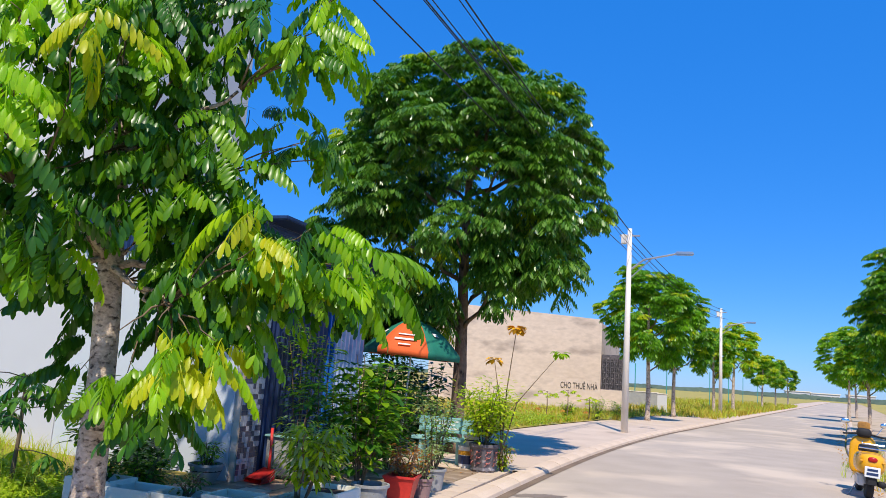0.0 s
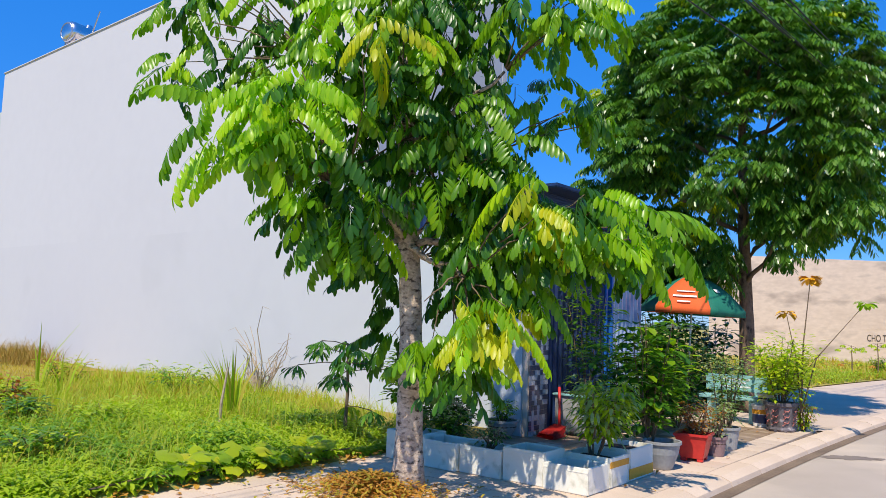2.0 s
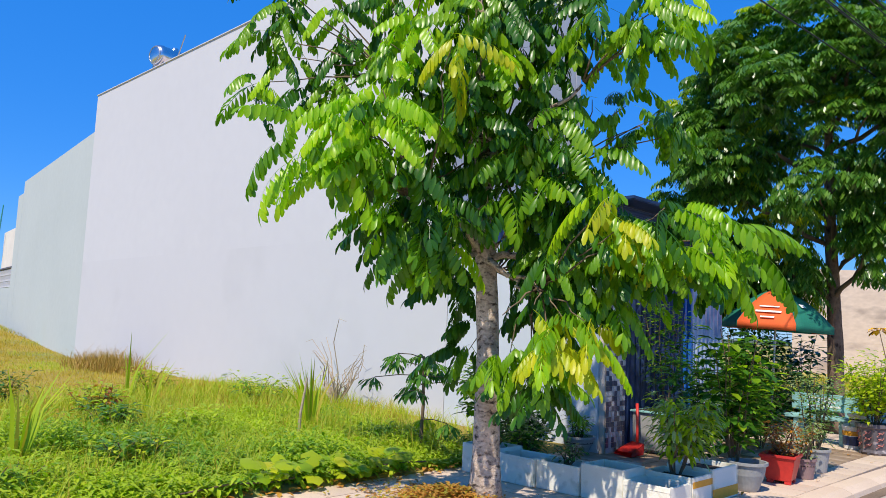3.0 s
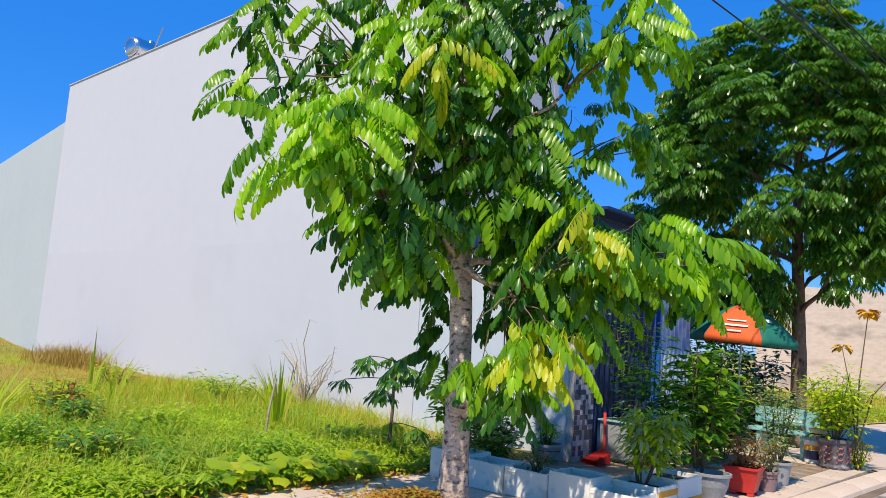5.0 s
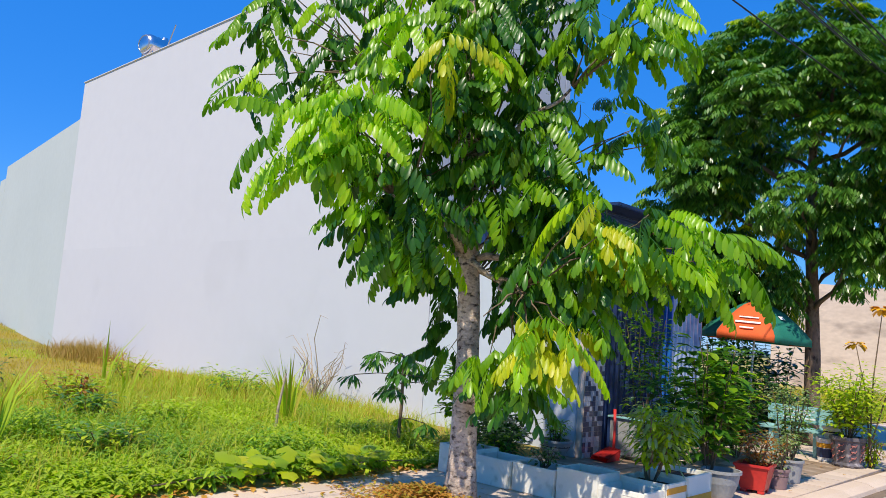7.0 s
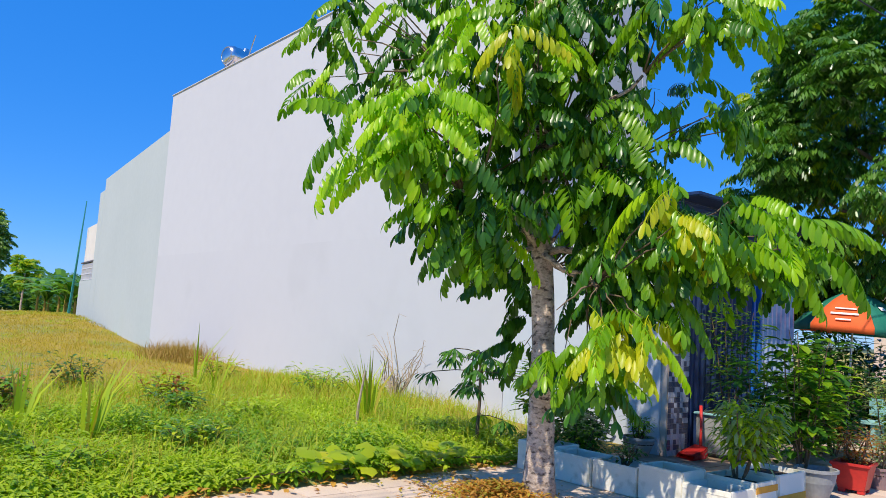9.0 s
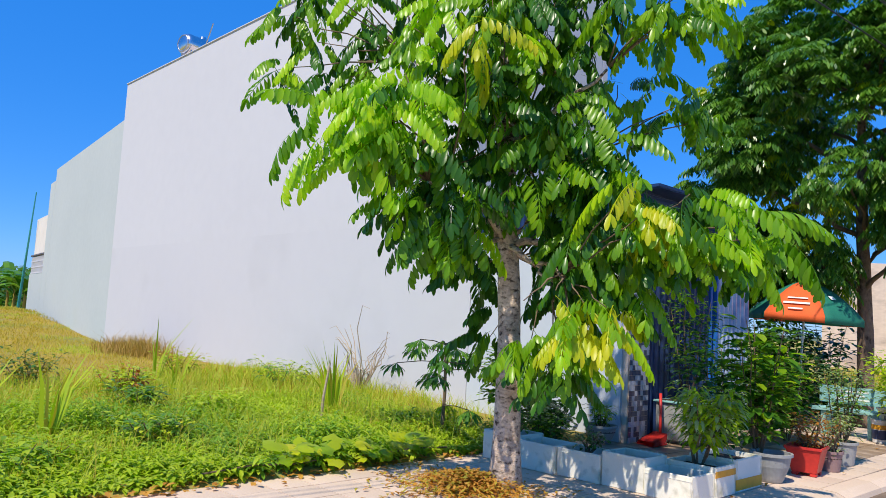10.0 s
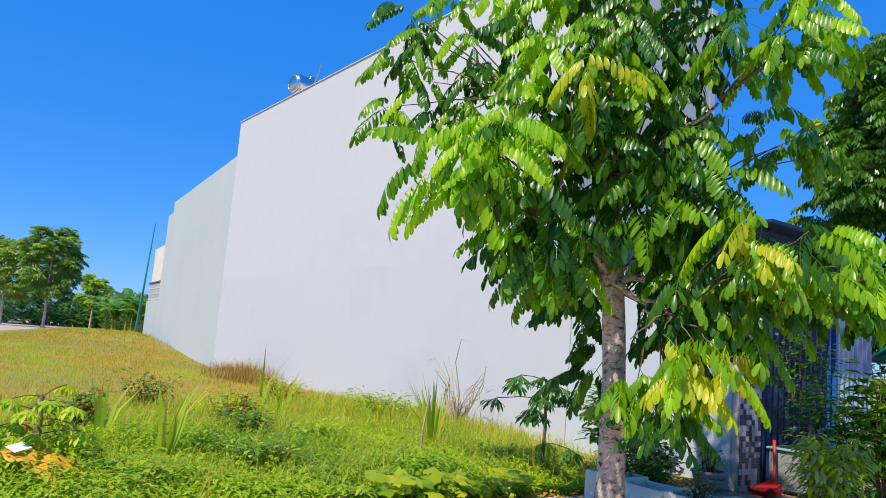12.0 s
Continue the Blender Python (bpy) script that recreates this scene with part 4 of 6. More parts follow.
# ---- pots, boxes and plants on the sidewalk ----
def bush(name, label, m, height, radius, n, mat, leaf=0.1, width=0.035, stems=6, base=0.3, group="", seed=1, accent=None, share=0.0, droop=0.4):
    """A potted shrub: thin stems with leaves set along and around them."""
    rng = random.Random(seed)
    plant = thing(name, label, "plant", m, group)
    lv = Leaves()
    for s in range(stems):
        a = s * 2.4 + rng.uniform(-0.4, 0.4)
        w = radius * rng.uniform(0.25, 0.85)
        tip = Vector((math.cos(a) * w, math.sin(a) * w, height * rng.uniform(0.72, 1.0)))
        pts = [Vector((math.cos(a) * 0.03, math.sin(a) * 0.03, 0)).lerp(tip, k / 4) + Vector((rng.uniform(-1, 1), rng.uniform(-1, 1), 0)) * 0.03 * (0 < k < 4) for k in range(5)]
        part("stem", tube(pts, [0.012, 0.01, 0.008, 0.006, 0.004], 5), M_TWIG, plant)
        for i in range(int(1.7 * n) // stems):
            k = base + (1 - base) * rng.random() ** 0.8
            p = pts[0].lerp(tip, k)
            a2 = rng.uniform(0, 6.283)
            d = Vector((math.cos(a2), math.sin(a2), rng.uniform(-0.3, 0.7))).normalized()
            p = p + d * radius * 0.45 * rng.random()
            side = d.cross(Vector((0, 0, 1))).normalized()
            lv.leaflet(p, d, side, side.cross(d), leaf * rng.uniform(0.6, 1.2), width * rng.uniform(1.0, 1.5), droop, 1 if accent and rng.random() < share else 0)
    tagged(part("foliage", lv.mesh("foliage", [mat, accent or mat]), None, plant), kind="stuff")
    return plant


def foam_box(x0, y0, x1, y1, h, label, tape=None):
    b = thing("foam_box", label, "box", pose((x0 + x1) / 2, (y0 + y1) / 2, 0.002), "foam boxes of the sidewalk garden")
    w, d, k = (x1 - x0) / 2, (y1 - y0) / 2, 0.025
    bm = bmesh.new()
    for a in ((-w, -d, 0, w, -d + k, h), (-w, d - k, 0, w, d, h), (-w, -d + k, 0, -w + k, d - k, h), (w - k, -d + k, 0, w, d - k, h), (-w + k, -d + k, 0, w - k, d - k, 0.02)):
        bm = box(*a, 0.007, bm)
    part("body", bm, M_FOAM, b)
    part("rim", box(-w - 0.004, -d - 0.004, h - 0.045, w + 0.004, -d, h - 0.038, 0), M_FOAM, b)
    part("soil", box(-w + k, -d + k, 0.02, w - k, d - k, h - rng0.uniform(0.05, 0.14), 0), M_SOIL, b)
    if tape:
        part("tape", box(w - 0.002, -d + 0.004, tape[0], w + 0.003, d - 0.004, tape[1], 0), M_TAPE, b, "yellow adhesive tape")
    return b


rng0 = random.Random(3)
FOAM = "weathered white foam box filled with soil"
foam_box(-5.27, 7.03, -4.72, 7.45, 0.32, FOAM)
foam_box(-4.71, 6.97, -4.21, 7.40, 0.29, FOAM)
foam_box(-4.20, 7.02, -3.67, 7.42, 0.285, FOAM)
foam_box(-3.66, 7.04, -3.18, 7.46, 0.33, "tall clean white foam box, empty on top")
foam_box(-3.17, 7.02, -2.69, 7.46, 0.25, "low white foam box at the garden corner")
foam_box(-3.22, 7.48, -2.69, 7.90, 0.29, "white foam box with a yellow tape stripe", (0.19, 0.25))
foam_box(-3.20, 7.93, -2.70, 8.52, 0.32, "white foam box with a broad yellow lower band", (0.02, 0.125))


def pot(name, label, x, y, r, h, mat, profile="bowl", rim=0.03):
    p = thing(name, label, "pot", pose(x, y, 0.002))
    if profile == "bowl":
        prof = [(r * 0.52, 0), (r * 0.58, 0.02), (r * 0.62, h * 0.12), (r * 0.86, h * 0.55), (r * 0.95, h - rim), (r * 1.04, h - rim), (r * 1.04, h), (r * 0.92, h), (r * 0.9, h - 0.07)]
    else:
        prof = [(r * 0.72, 0), (r * 0.75, 0.02), (r * 0.95, h - rim), (r * 1.05, h - rim), (r * 1.05, h), (r * 0.92, h), (r * 0.9, h - 0.06)]
    part("body", lathe(prof, 30), mat, p, smooth=False)
    part("soil", lathe([(r * 0.9, h - 0.09), (r * 0.89, h - 0.055)], 20), M_SOIL, p)
    return p


pot("plant_pot", "large pale grey plastic pot with a shrub", -2.76, 8.9, 0.21, 0.31, M_POTGREY)
pot("plant_pot", "grey bowl-shaped pot by the pale blue wall", -5.22, 9.30, 0.22, 0.24, M_POTGREY)
pot("plant_pot", "small grey pot on the sidewalk edge", -2.62, 10.25, 0.135, 0.24, M_POTPURPLE, "tub")
pot("plant_pot", "medium grey pot under a silvery shrub", -2.70, 10.9, 0.17, 0.29, M_POTGREY, "tub")
pot("plant_pot", "small pale pot standing on a bucket", -3.0, 13.75, 0.14, 0.18, M_FOAM, "tub").location.z = 0.36
red = thing("plant_pot", "square red plastic planter with moulded feet", "pot", pose(-2.70, 9.72, 0.002, 0, 0, 8) @ Matrix.Diagonal((0.88, 0.88, 0.86, 1)))
bm = bmesh.new()
q0 = [[bm.verts.new((sx * w, sy * w, z)) for sx, sy in ((-1, -1), (1, -1), (1, 1), (-1, 1))] for w, z in ((0.15, 0.04), (0.21, 0.34), (0.23, 0.34), (0.23, 0.38), (0.195, 0.38), (0.185, 0.31))]
for a, b in zip(q0, q0[1:]):
    for k in range(4):
        bm.faces.new((a[k], a[(k + 1) % 4], b[(k + 1) % 4], b[k]))
bm.faces.new(q0[0][::-1])
bmesh.ops.bevel(bm, geom=bm.edges[:], offset=0.008, segments=2, affect="EDGES")
part("body", bm, M_RED, red)
for sx in (-0.11, 0.11):
    for sy in (-0.11, 0.11):
        part("foot", box(sx - 0.04, sy - 0.04, 0, sx + 0.04, sy + 0.04, 0.045, 0.006), M_RED, red)
part("soil", box(-0.185, -0.185, 0.29, 0.185, 0.185, 0.325, 0), M_SOIL, red)
tray = thing("plastic_tray", "shallow red plastic tray among the pots", "tray", pose(-3.45, 8.35, 0.002))
part("tray", box(-0.28, -0.2, 0, 0.28, 0.2, 0.10, 0.02), M_RED, tray)

carved = thing("plant_pot", "grey octagonal stoneware pot with faded red carving", "pot", pose(-2.68, 13.42, 0.002, 0, 0, 12))
bm = lathe([(0.20, 0), (0.22, 0.03), (0.20, 0.07), (0.235, 0.38), (0.26, 0.40), (0.26, 0.45), (0.22, 0.45), (0.21, 0.40)], 8)
part("body", bm, M_POTDARK, carved)
for k in range(8):
    a = (k + 0.5) * math.pi / 4
    for j in range(3):
        ob = part("relief", tube([(-0.05, 0, 0.0), (-0.01, -0.004, 0.03), (-0.03, 0, 0.05), (0.03, -0.004, 0.04), (0.05, 0, 0.07)], 0.009, 5), M_RELIEF, carved)
        ob.matrix_basis = Matrix.Translation((math.cos(a) * (0.205 + 0.012 * j), math.sin(a) * (0.205 + 0.012 * j), 0.10 + 0.09 * j)) @ pose(0, 0, 0, 0, 0, math.degrees(a) + 90)
    part("foot", box(math.cos(a) * 0.18 - 0.025, math.sin(a) * 0.18 - 0.025, -0.002, math.cos(a) * 0.18 + 0.025, math.sin(a) * 0.18 + 0.025, 0.04, 0.005), M_POTDARK, carved)
pail = thing("paint_bucket", "used white and blue paint bucket with orange print", "bucket", pose(-3.05, 13.7, 0.002))
part("body", lathe([(0.135, 0), (0.14, 0.01), (0.155, 0.33), (0.165, 0.33), (0.165, 0.355), (0.15, 0.355), (0.145, 0.30)], 24), M_BAR, pail)
part("label_band", lathe([(0.144, 0.06), (0.1455, 0.06), (0.152, 0.20), (0.1505, 0.20)], 24), M_BLUE, pail, "blue printed band")
part("label_stripe", lathe([(0.1515, 0.21), (0.153, 0.21), (0.156, 0.28), (0.1545, 0.28)], 24), M_TAPE, pail, "orange printed band")

trough = thing("planter_trough", "long grey-green planter trough against the metal shutter", "planter", pose(-4.62, 10.75, 0.002))
bm = bmesh.new()
for a in ((-0.3, -0.55, 0.05, -0.26, 0.55, 0.55), (0.26, -0.55, 0.05, 0.3, 0.55, 0.55), (-0.26, -0.55, 0.05, 0.26, -0.51, 0.55), (-0.26, 0.51, 0.05, 0.26, 0.55, 0.55), (-0.26, -0.51, 0.05, 0.26, 0.51, 0.1), (-0.25, -0.45, 0, 0.25, -0.3, 0.05), (-0.25, 0.3, 0, 0.25, 0.45, 0.05)):
    bm = box(*a, 0.006, bm)
part("body", bm, M_POTGREY, trough)
part("rim", box(-0.33, -0.58, 0.55, 0.33, 0.58, 0.58, 0.008), M_TEAL, trough)
part("soil", box(-0.26, -0.51, 0.5, 0.26, 0.51, 0.585, 0), M_SOIL, trough)

pan = thing("dustpan", "long-handled red plastic dustpan leaning by the tiled column", "dustpan", pose(-4.72, 9.85, 0.002, 0, 0, -20))
bm = bmesh.new()
q0 = [bm.verts.new(p) for p in ((-0.17, -0.17, 0), (0.17, -0.17, 0), (0.15, 0.08, 0.03), (-0.15, 0.08, 0.03), (-0.13, 0.10, 0.17), (0.13, 0.10, 0.17), (-0.17, -0.14, 0.05), (0.17, -0.14, 0.05))]
for f in ((0, 1, 2, 3), (3, 2, 5, 4), (0, 3, 4, 6), (1, 7, 5, 2), (4, 5, 7, 6)):
    bm.faces.new([q0[i] for i in f])
bmesh.ops.solidify(bm, geom=bm.faces[:], thickness=0.006)
part("pan", bm, M_RED, pan)
part("handle", tube([(0, 0.09, 0.12), (-0.07, 0.15, 0.42), (-0.13, 0.19, 0.68)], [0.022, 0.018, 0.022], 10), M_RED, pan, smooth=True)

bench = thing("stone_bench", "teal painted stone bench with white lettering on its back", "bench", pose(-3.62, 13.95, 0.002))
part("seat", box(-0.52, -0.18, 0.38, 0.52, 0.2, 0.44, 0.012), M_TEAL, bench)
part("backrest", box(-0.52, 0.2, 0.5, 0.52, 0.25, 0.78, 0.012), M_TEAL, bench)
for sx in (-0.38, 0.32):
    part("leg", box(sx, -0.14, 0, sx + 0.07, 0.18, 0.38, 0.01), M_TEAL, bench)
    part("back_post", box(sx, 0.19, 0, sx + 0.07, 0.24, 0.56, 0.008), M_TEAL, bench)
for i, (z, w) in enumerate(((0.71, 0.24), (0.65, 0.18), (0.58, 0.26))):
    part("writing_bar", box(-w, 0.196, z - 0.014, w, 0.2, z + 0.014, 0), M_BAR, bench)

# umbrella
umb = thing("sun_umbrella", "open market umbrella with orange and green canvas panels", "umbrella", pose(-4.68, 14.62, 0, 2, 2, 70) @ Matrix.Diagonal((0.97, 0.97, 1.035, 1)))
part("pole", tube([(0, 0, 0), (0, 0, 2.42)], 0.02, 8), M_STEEL, umb)
part("base", lathe([(0.26, 0), (0.26, 0.05), (0.2, 0.09), (0.04, 0.10), (0.04, 0.3)], 20), M_POTGREY, umb)
R, N = 1.0, 6
for k in range(N):
    bm = bmesh.new()
    rows = []
    for i in range(7):
        s = i / 6
        ring = []
        for j in range(5):
            a = 2 * math.pi * (k + j / 4) / N
            sagk = 1 - 0.05 * math.sin(math.pi * j / 4) * s
            rr = R * s * (math.cos(math.pi / N) / math.cos(math.pi * (j / 4 - 0.5) * 2 / N * 0.98)) * sagk
            ring.append(bm.verts.new((rr * math.cos(a), rr * math.sin(a), 2.5 - 0.10 * s - 0.52 * s ** 1.9)))
        rows.append(ring)
    low = [bm.verts.new(v.co + Vector((0, 0, -0.11))) for v in rows[-1]]
    rows.append(low)
    for a, b in zip(rows, rows[1:]):
        for j in range(4):
            bm.faces.new((a[j], a[j + 1], b[j + 1], b[j]))
    bmesh.ops.remove_doubles(bm, verts=bm.verts[:], dist=0.0005)
    bmesh.ops.solidify(bm, geom=bm.faces[:], thickness=0.004)
    panel = part("canopy_panel", bm, M_ORANGE if k % 2 else M_GREENC, umb, "orange canvas" if k % 2 else "green canvas", smooth=True)
    am = 2 * math.pi * (k + 0.5) / N
    for s, w, h in ((0.72, 0.17, 0.016), (0.82, 0.22, 0.022), (0.92, 0.12, 0.016)) if k % 2 else ((0.66, 0.06, 0.045),):
        ob = part("print_bar", box(-w, -h, 0, w, h, 0.003, 0), M_BAR, panel)
        rr = R * s * math.cos(math.pi / N)
        slope = math.degrees(math.atan((0.10 + 0.52 * 1.9 * s ** 0.9) / R))
        ob.matrix_basis = Matrix.Translation((rr * math.cos(am), rr * math.sin(am), 2.516 - 0.10 * s - 0.52 * s ** 1.9)) @ pose(0, 0, 0, 0, 0, math.degrees(am) + 90) @ pose(0, 0, 0, slope, 0, 0)
    part("rib", tube([(0, 0, 2.44), (R * 0.6 * math.cos(2 * math.pi * k / N), R * 0.6 * math.sin(2 * math.pi * k / N), 2.21), (R * 0.97 * math.cos(2 * math.pi * k / N), R * 0.97 * math.sin(2 * math.pi * k / N), 1.88)], 0.006, 5), M_STEEL, umb)

bush("shrub", "leafy dark green shrub in a pale grey pot", pose(-2.95, 9.0, 0.2), 1.6, 0.48, 230, L_BUSH, 0.20, 0.07, 8, 0.15, seed=21, accent=L_LIME, share=0.35)
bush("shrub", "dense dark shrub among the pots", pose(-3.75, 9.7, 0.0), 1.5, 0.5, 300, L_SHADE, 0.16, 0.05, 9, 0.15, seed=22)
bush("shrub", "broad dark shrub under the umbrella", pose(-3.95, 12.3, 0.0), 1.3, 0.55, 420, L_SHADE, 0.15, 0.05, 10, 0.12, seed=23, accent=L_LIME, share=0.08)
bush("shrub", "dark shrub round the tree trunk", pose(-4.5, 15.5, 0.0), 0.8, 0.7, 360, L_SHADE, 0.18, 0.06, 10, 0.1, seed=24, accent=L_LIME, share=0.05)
for k, (x, y, h) in enumerate(((-4.75, 13.7, 1.7), (-5.2, 15.2, 1.6), (-4.9, 16.6, 1.9), (-3.9, 11.2, 1.3), (-5.5, 16.3, 2.2), (-6.1, 16.5, 2.3))):
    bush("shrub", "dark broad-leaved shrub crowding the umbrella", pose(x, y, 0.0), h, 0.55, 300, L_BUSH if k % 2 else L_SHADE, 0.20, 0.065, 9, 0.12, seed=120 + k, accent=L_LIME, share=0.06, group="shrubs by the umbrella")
bush("shrub", "slender narrow-leaved shrub in a foam box", pose(-3.0, 7.72, 0.2), 0.85, 0.42, 420, L_PALE, 0.12, 0.028, 6, 0.35, seed=25, accent=L_LIME, share=0.5, droop=0.9)
bush("shrub", "tall thin shrub in front of the shutter", pose(-4.65, 10.6, 0.5), 1.65, 0.4, 330, L_BUSH, 0.11, 0.038, 6, 0.3, seed=26, accent=L_LIME, share=0.15)
bush("shrub", "small reddish shrub in the red planter", pose(-2.70, 9.72, 0.26), 0.45, 0.26, 330, L_DRY, 0.05, 0.02, 9, 0.1, seed=27, accent=L_PALE, share=0.25)
bush("shrub", "silvery variegated shrub in a grey pot", pose(-2.70, 10.9, 0.25), 0.95, 0.36, 620, L_PALE, 0.055, 0.026, 10, 0.15, seed=28, accent=L_BUSH, share=0.25)
bush("shrub", "silvery shrub in a small grey pot", pose(-2.62, 10.25, 0.19), 0.5, 0.24, 260, L_PALE, 0.05, 0.02, 7, 0.1, seed=29, accent=L_DRY, share=0.3)
bush("shrub", "bright lime shrub in the carved pot", pose(-2.68, 13.42, 0.38), 1.1, 0.66, 900, L_WEEDLIME, 0.10, 0.04, 14, 0.15, seed=30, accent=L_LIME, share=0.4)
bush("shrub", "trailing yellowish plant beside the carved pot", pose(-2.42, 13.7, 0.0), 0.55, 0.22, 320, L_YOUNG, 0.06, 0.016, 10, 0.05, seed=31, accent=L_LITTER, share=0.25, droop=0.9)
bush("flowering_plant", "small yellow-flowered plant in a bowl pot", pose(-5.22, 9.30, 0.18), 0.34, 0.26, 160, L_LIME, 0.07, 0.025, 6, 0.2, seed=32, accent=L_BUSH, share=0.5)
bush("seedlings", "low vegetable seedlings in a foam box", pose(-4.98, 7.24, 0.28), 0.24, 0.2, 120, L_BUSH, 0.06, 0.03, 7, 0.3, seed=33)
bush("seedlings", "low herb seedlings in a foam box", pose(-3.95, 7.22, 0.25), 0.22, 0.2, 90, L_BUSH, 0.06, 0.025, 7, 0.3, seed=34)
bush("shrub", "leafy plant behind the foam boxes", pose(-5.2, 8.05, 0.0), 0.5, 0.3, 200, L_BUSH, 0.10, 0.04, 7, 0.2, seed=35, accent=L_LIME, share=0.3)
bush("shrub", "leggy shrub growing beside the foam boxes", pose(-5.6, 7.75, 0.0), 1.25, 0.35, 220, L_LIME, 0.16, 0.05, 5, 0.45, seed=36, accent=L_BUSH, share=0.5)

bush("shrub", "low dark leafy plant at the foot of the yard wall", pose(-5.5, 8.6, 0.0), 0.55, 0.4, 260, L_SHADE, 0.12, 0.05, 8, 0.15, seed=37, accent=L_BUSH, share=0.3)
bush("shrub", "dark leafy plant between wall and boxes", pose(-6.0, 8.9, 0.0), 0.8, 0.45, 300, L_BUSH, 0.13, 0.05, 8, 0.15, seed=38, accent=L_LIME, share=0.15)

stalks = thing("flower_stalks", "tall thin stalks with yellow flower heads", "plant", pose(-2.4, 13.5, 0.3))
for tip, mat, n in (((0.16, 0, 2.12), L_YOUNG, 40), ((-0.22, 0.05, 1.57), L_YOUNG, 18), ((0.92, 0.05, 1.74), L_LIME, 14)):
    t0 = Vector(tip)
    part("stalk", tube([(0, 0, 0), (t0.x * 0.25, 0, t0.z * 0.5), t0], [0.014, 0.011, 0.006], 6), M_TWIG, stalks)
    lv, rng = Leaves(), random.Random(int(t0.z * 100))
    for i in range(n):
        a = rng.uniform(0, 6.28)
        d = Vector((math.cos(a), math.sin(a), rng.uniform(-0.6, 0.5))).normalized()
        s = d.cross(Vector((0, 0, 1))).normalized()
        lv.leaflet(t0 + d * 0.03, d, s, s.cross(d), 0.15, 0.07, 0.5)
    part("flower_head", lv.mesh("flower_head", [M_PETAL if mat is L_YOUNG else mat]), None, stalks)


# ---- the empty plot ----
def papaya(label, m, h, r, n, seed, mat, broad=1.0):
    rng = random.Random(seed)
    p = thing("papaya_plant", label, "plant", m, "papaya plants")
    part("stem", tube([(0, 0, -0.05), (0.02, 0.01, h * 0.5), (0, 0, h)], [0.028, 0.022, 0.014], 8), M_TWIG, p)
    for i in range(n):
        a = i * 2.4 + rng.uniform(-0.3, 0.3)
        z = h * (0.98 - 0.09 * (i // 3)) if i < n - 2 else h * 0.35
        out = Vector((math.cos(a), math.sin(a), 0)) * r * rng.uniform(0.45, 1.0) * (1 if i % 3 else 0.5)
        tip = Vector((0, 0, z)) + out + Vector((0, 0, rng.uniform(-0.06, 0.1)))
        part("petiole", tube([(0, 0, z), Vector((0, 0, z + 0.04)).lerp(tip, 0.5), tip], 0.006, 5), M_TWIG, p)
        lv = Leaves()
        d0 = out.normalized()
        for k in range(9):
            b = (k - 4) * 0.62
            d = (Matrix.Rotation(b, 3, "Z") @ d0 + Vector((0, 0, -0.25 - 0.12 * abs(k - 4)))).normalized()
            s = d.cross(Vector((0, 0, 1))).normalized()
            L = r * 0.36 * (1 - 0.07 * abs(k - 4))
            lv.leaflet(tip, d, s, s.cross(d), L, L * 0.2 * broad, 0.5)
            for e in (1, -1):
                d2 = (d + s * e * 0.7).normalized()
                lv.leaflet(tip + d * L * 0.45, d2, d, s.cross(d), L * 0.42, L * 0.13 * broad, 0.5)
        part("leaf", lv.mesh("leaf", [L_LITTER if broad > 1 and i in (7, 12) else L_YOUNG if rng.random() < 0.1 else mat]), None, p)
    return p


papaya("young papaya plant with splayed lobed leaves at the plot's edge", pose(-6.25, 7.3, 0.03), 1.22, 0.75, 15, 41, L_BUSH)
papaya("small bright papaya plant in the weeds", pose(-7.3, 1.78, 0.03), 0.78, 0.55, 24, 42, L_WEEDLIME, 1.25)

dry = thing("dry_shrub", "bare dead shrub with curled grey branches by the wall", "shrub", pose(-10.35, 9.1, 0.05))
rng = random.Random(51)
for i in range(26):
    a, l = rng.uniform(0, 6.28), rng.uniform(0.6, 1.45) * (1.35 if i == 5 else 1)
    tip = Vector((math.cos(a) * l * 0.6, math.sin(a) * 0.25 * l, l * rng.uniform(0.7, 1)))
    part("branch", tube([(0, 0, 0), tip * 0.35 + Vector((rng.uniform(-0.2, 0.2), 0, 0.12)), tip * 0.7 + Vector((rng.uniform(-0.2, 0.2), 0, 0.08)), tip, tip + Vector((rng.uniform(-0.22, 0.22), 0, rng.uniform(-0.16, 0.08)))], [0.014, 0.011, 0.008, 0.005, 0.003], 5), M_DRYTWIG, dry)


def reeds(x, y, n, h, label, seed, w=0.035):
    rng = random.Random(seed)
    t = thing("tall_grass", label, "grass", pose(x, y, lot_z(x, y)), "tall grass clumps")
    for i in range(n):
        a = rng.uniform(0, 6.28)
        lv = Leaves()
        lean = Vector((math.cos(a), math.sin(a), 0)) * h * rng.uniform(0.05, 0.5)
        side = Vector((-math.sin(a + 0.6), math.cos(a + 0.6), 0))
        lv.blade(Vector((math.cos(a) * 0.05, math.sin(a) * 0.05, -0.02)), lean, h * rng.uniform(0.6, 1.1), w, side, 0)
        part("blade", lv.mesh("blade", [L_WEED if rng.random() < 0.8 else L_HAY]), None, t)


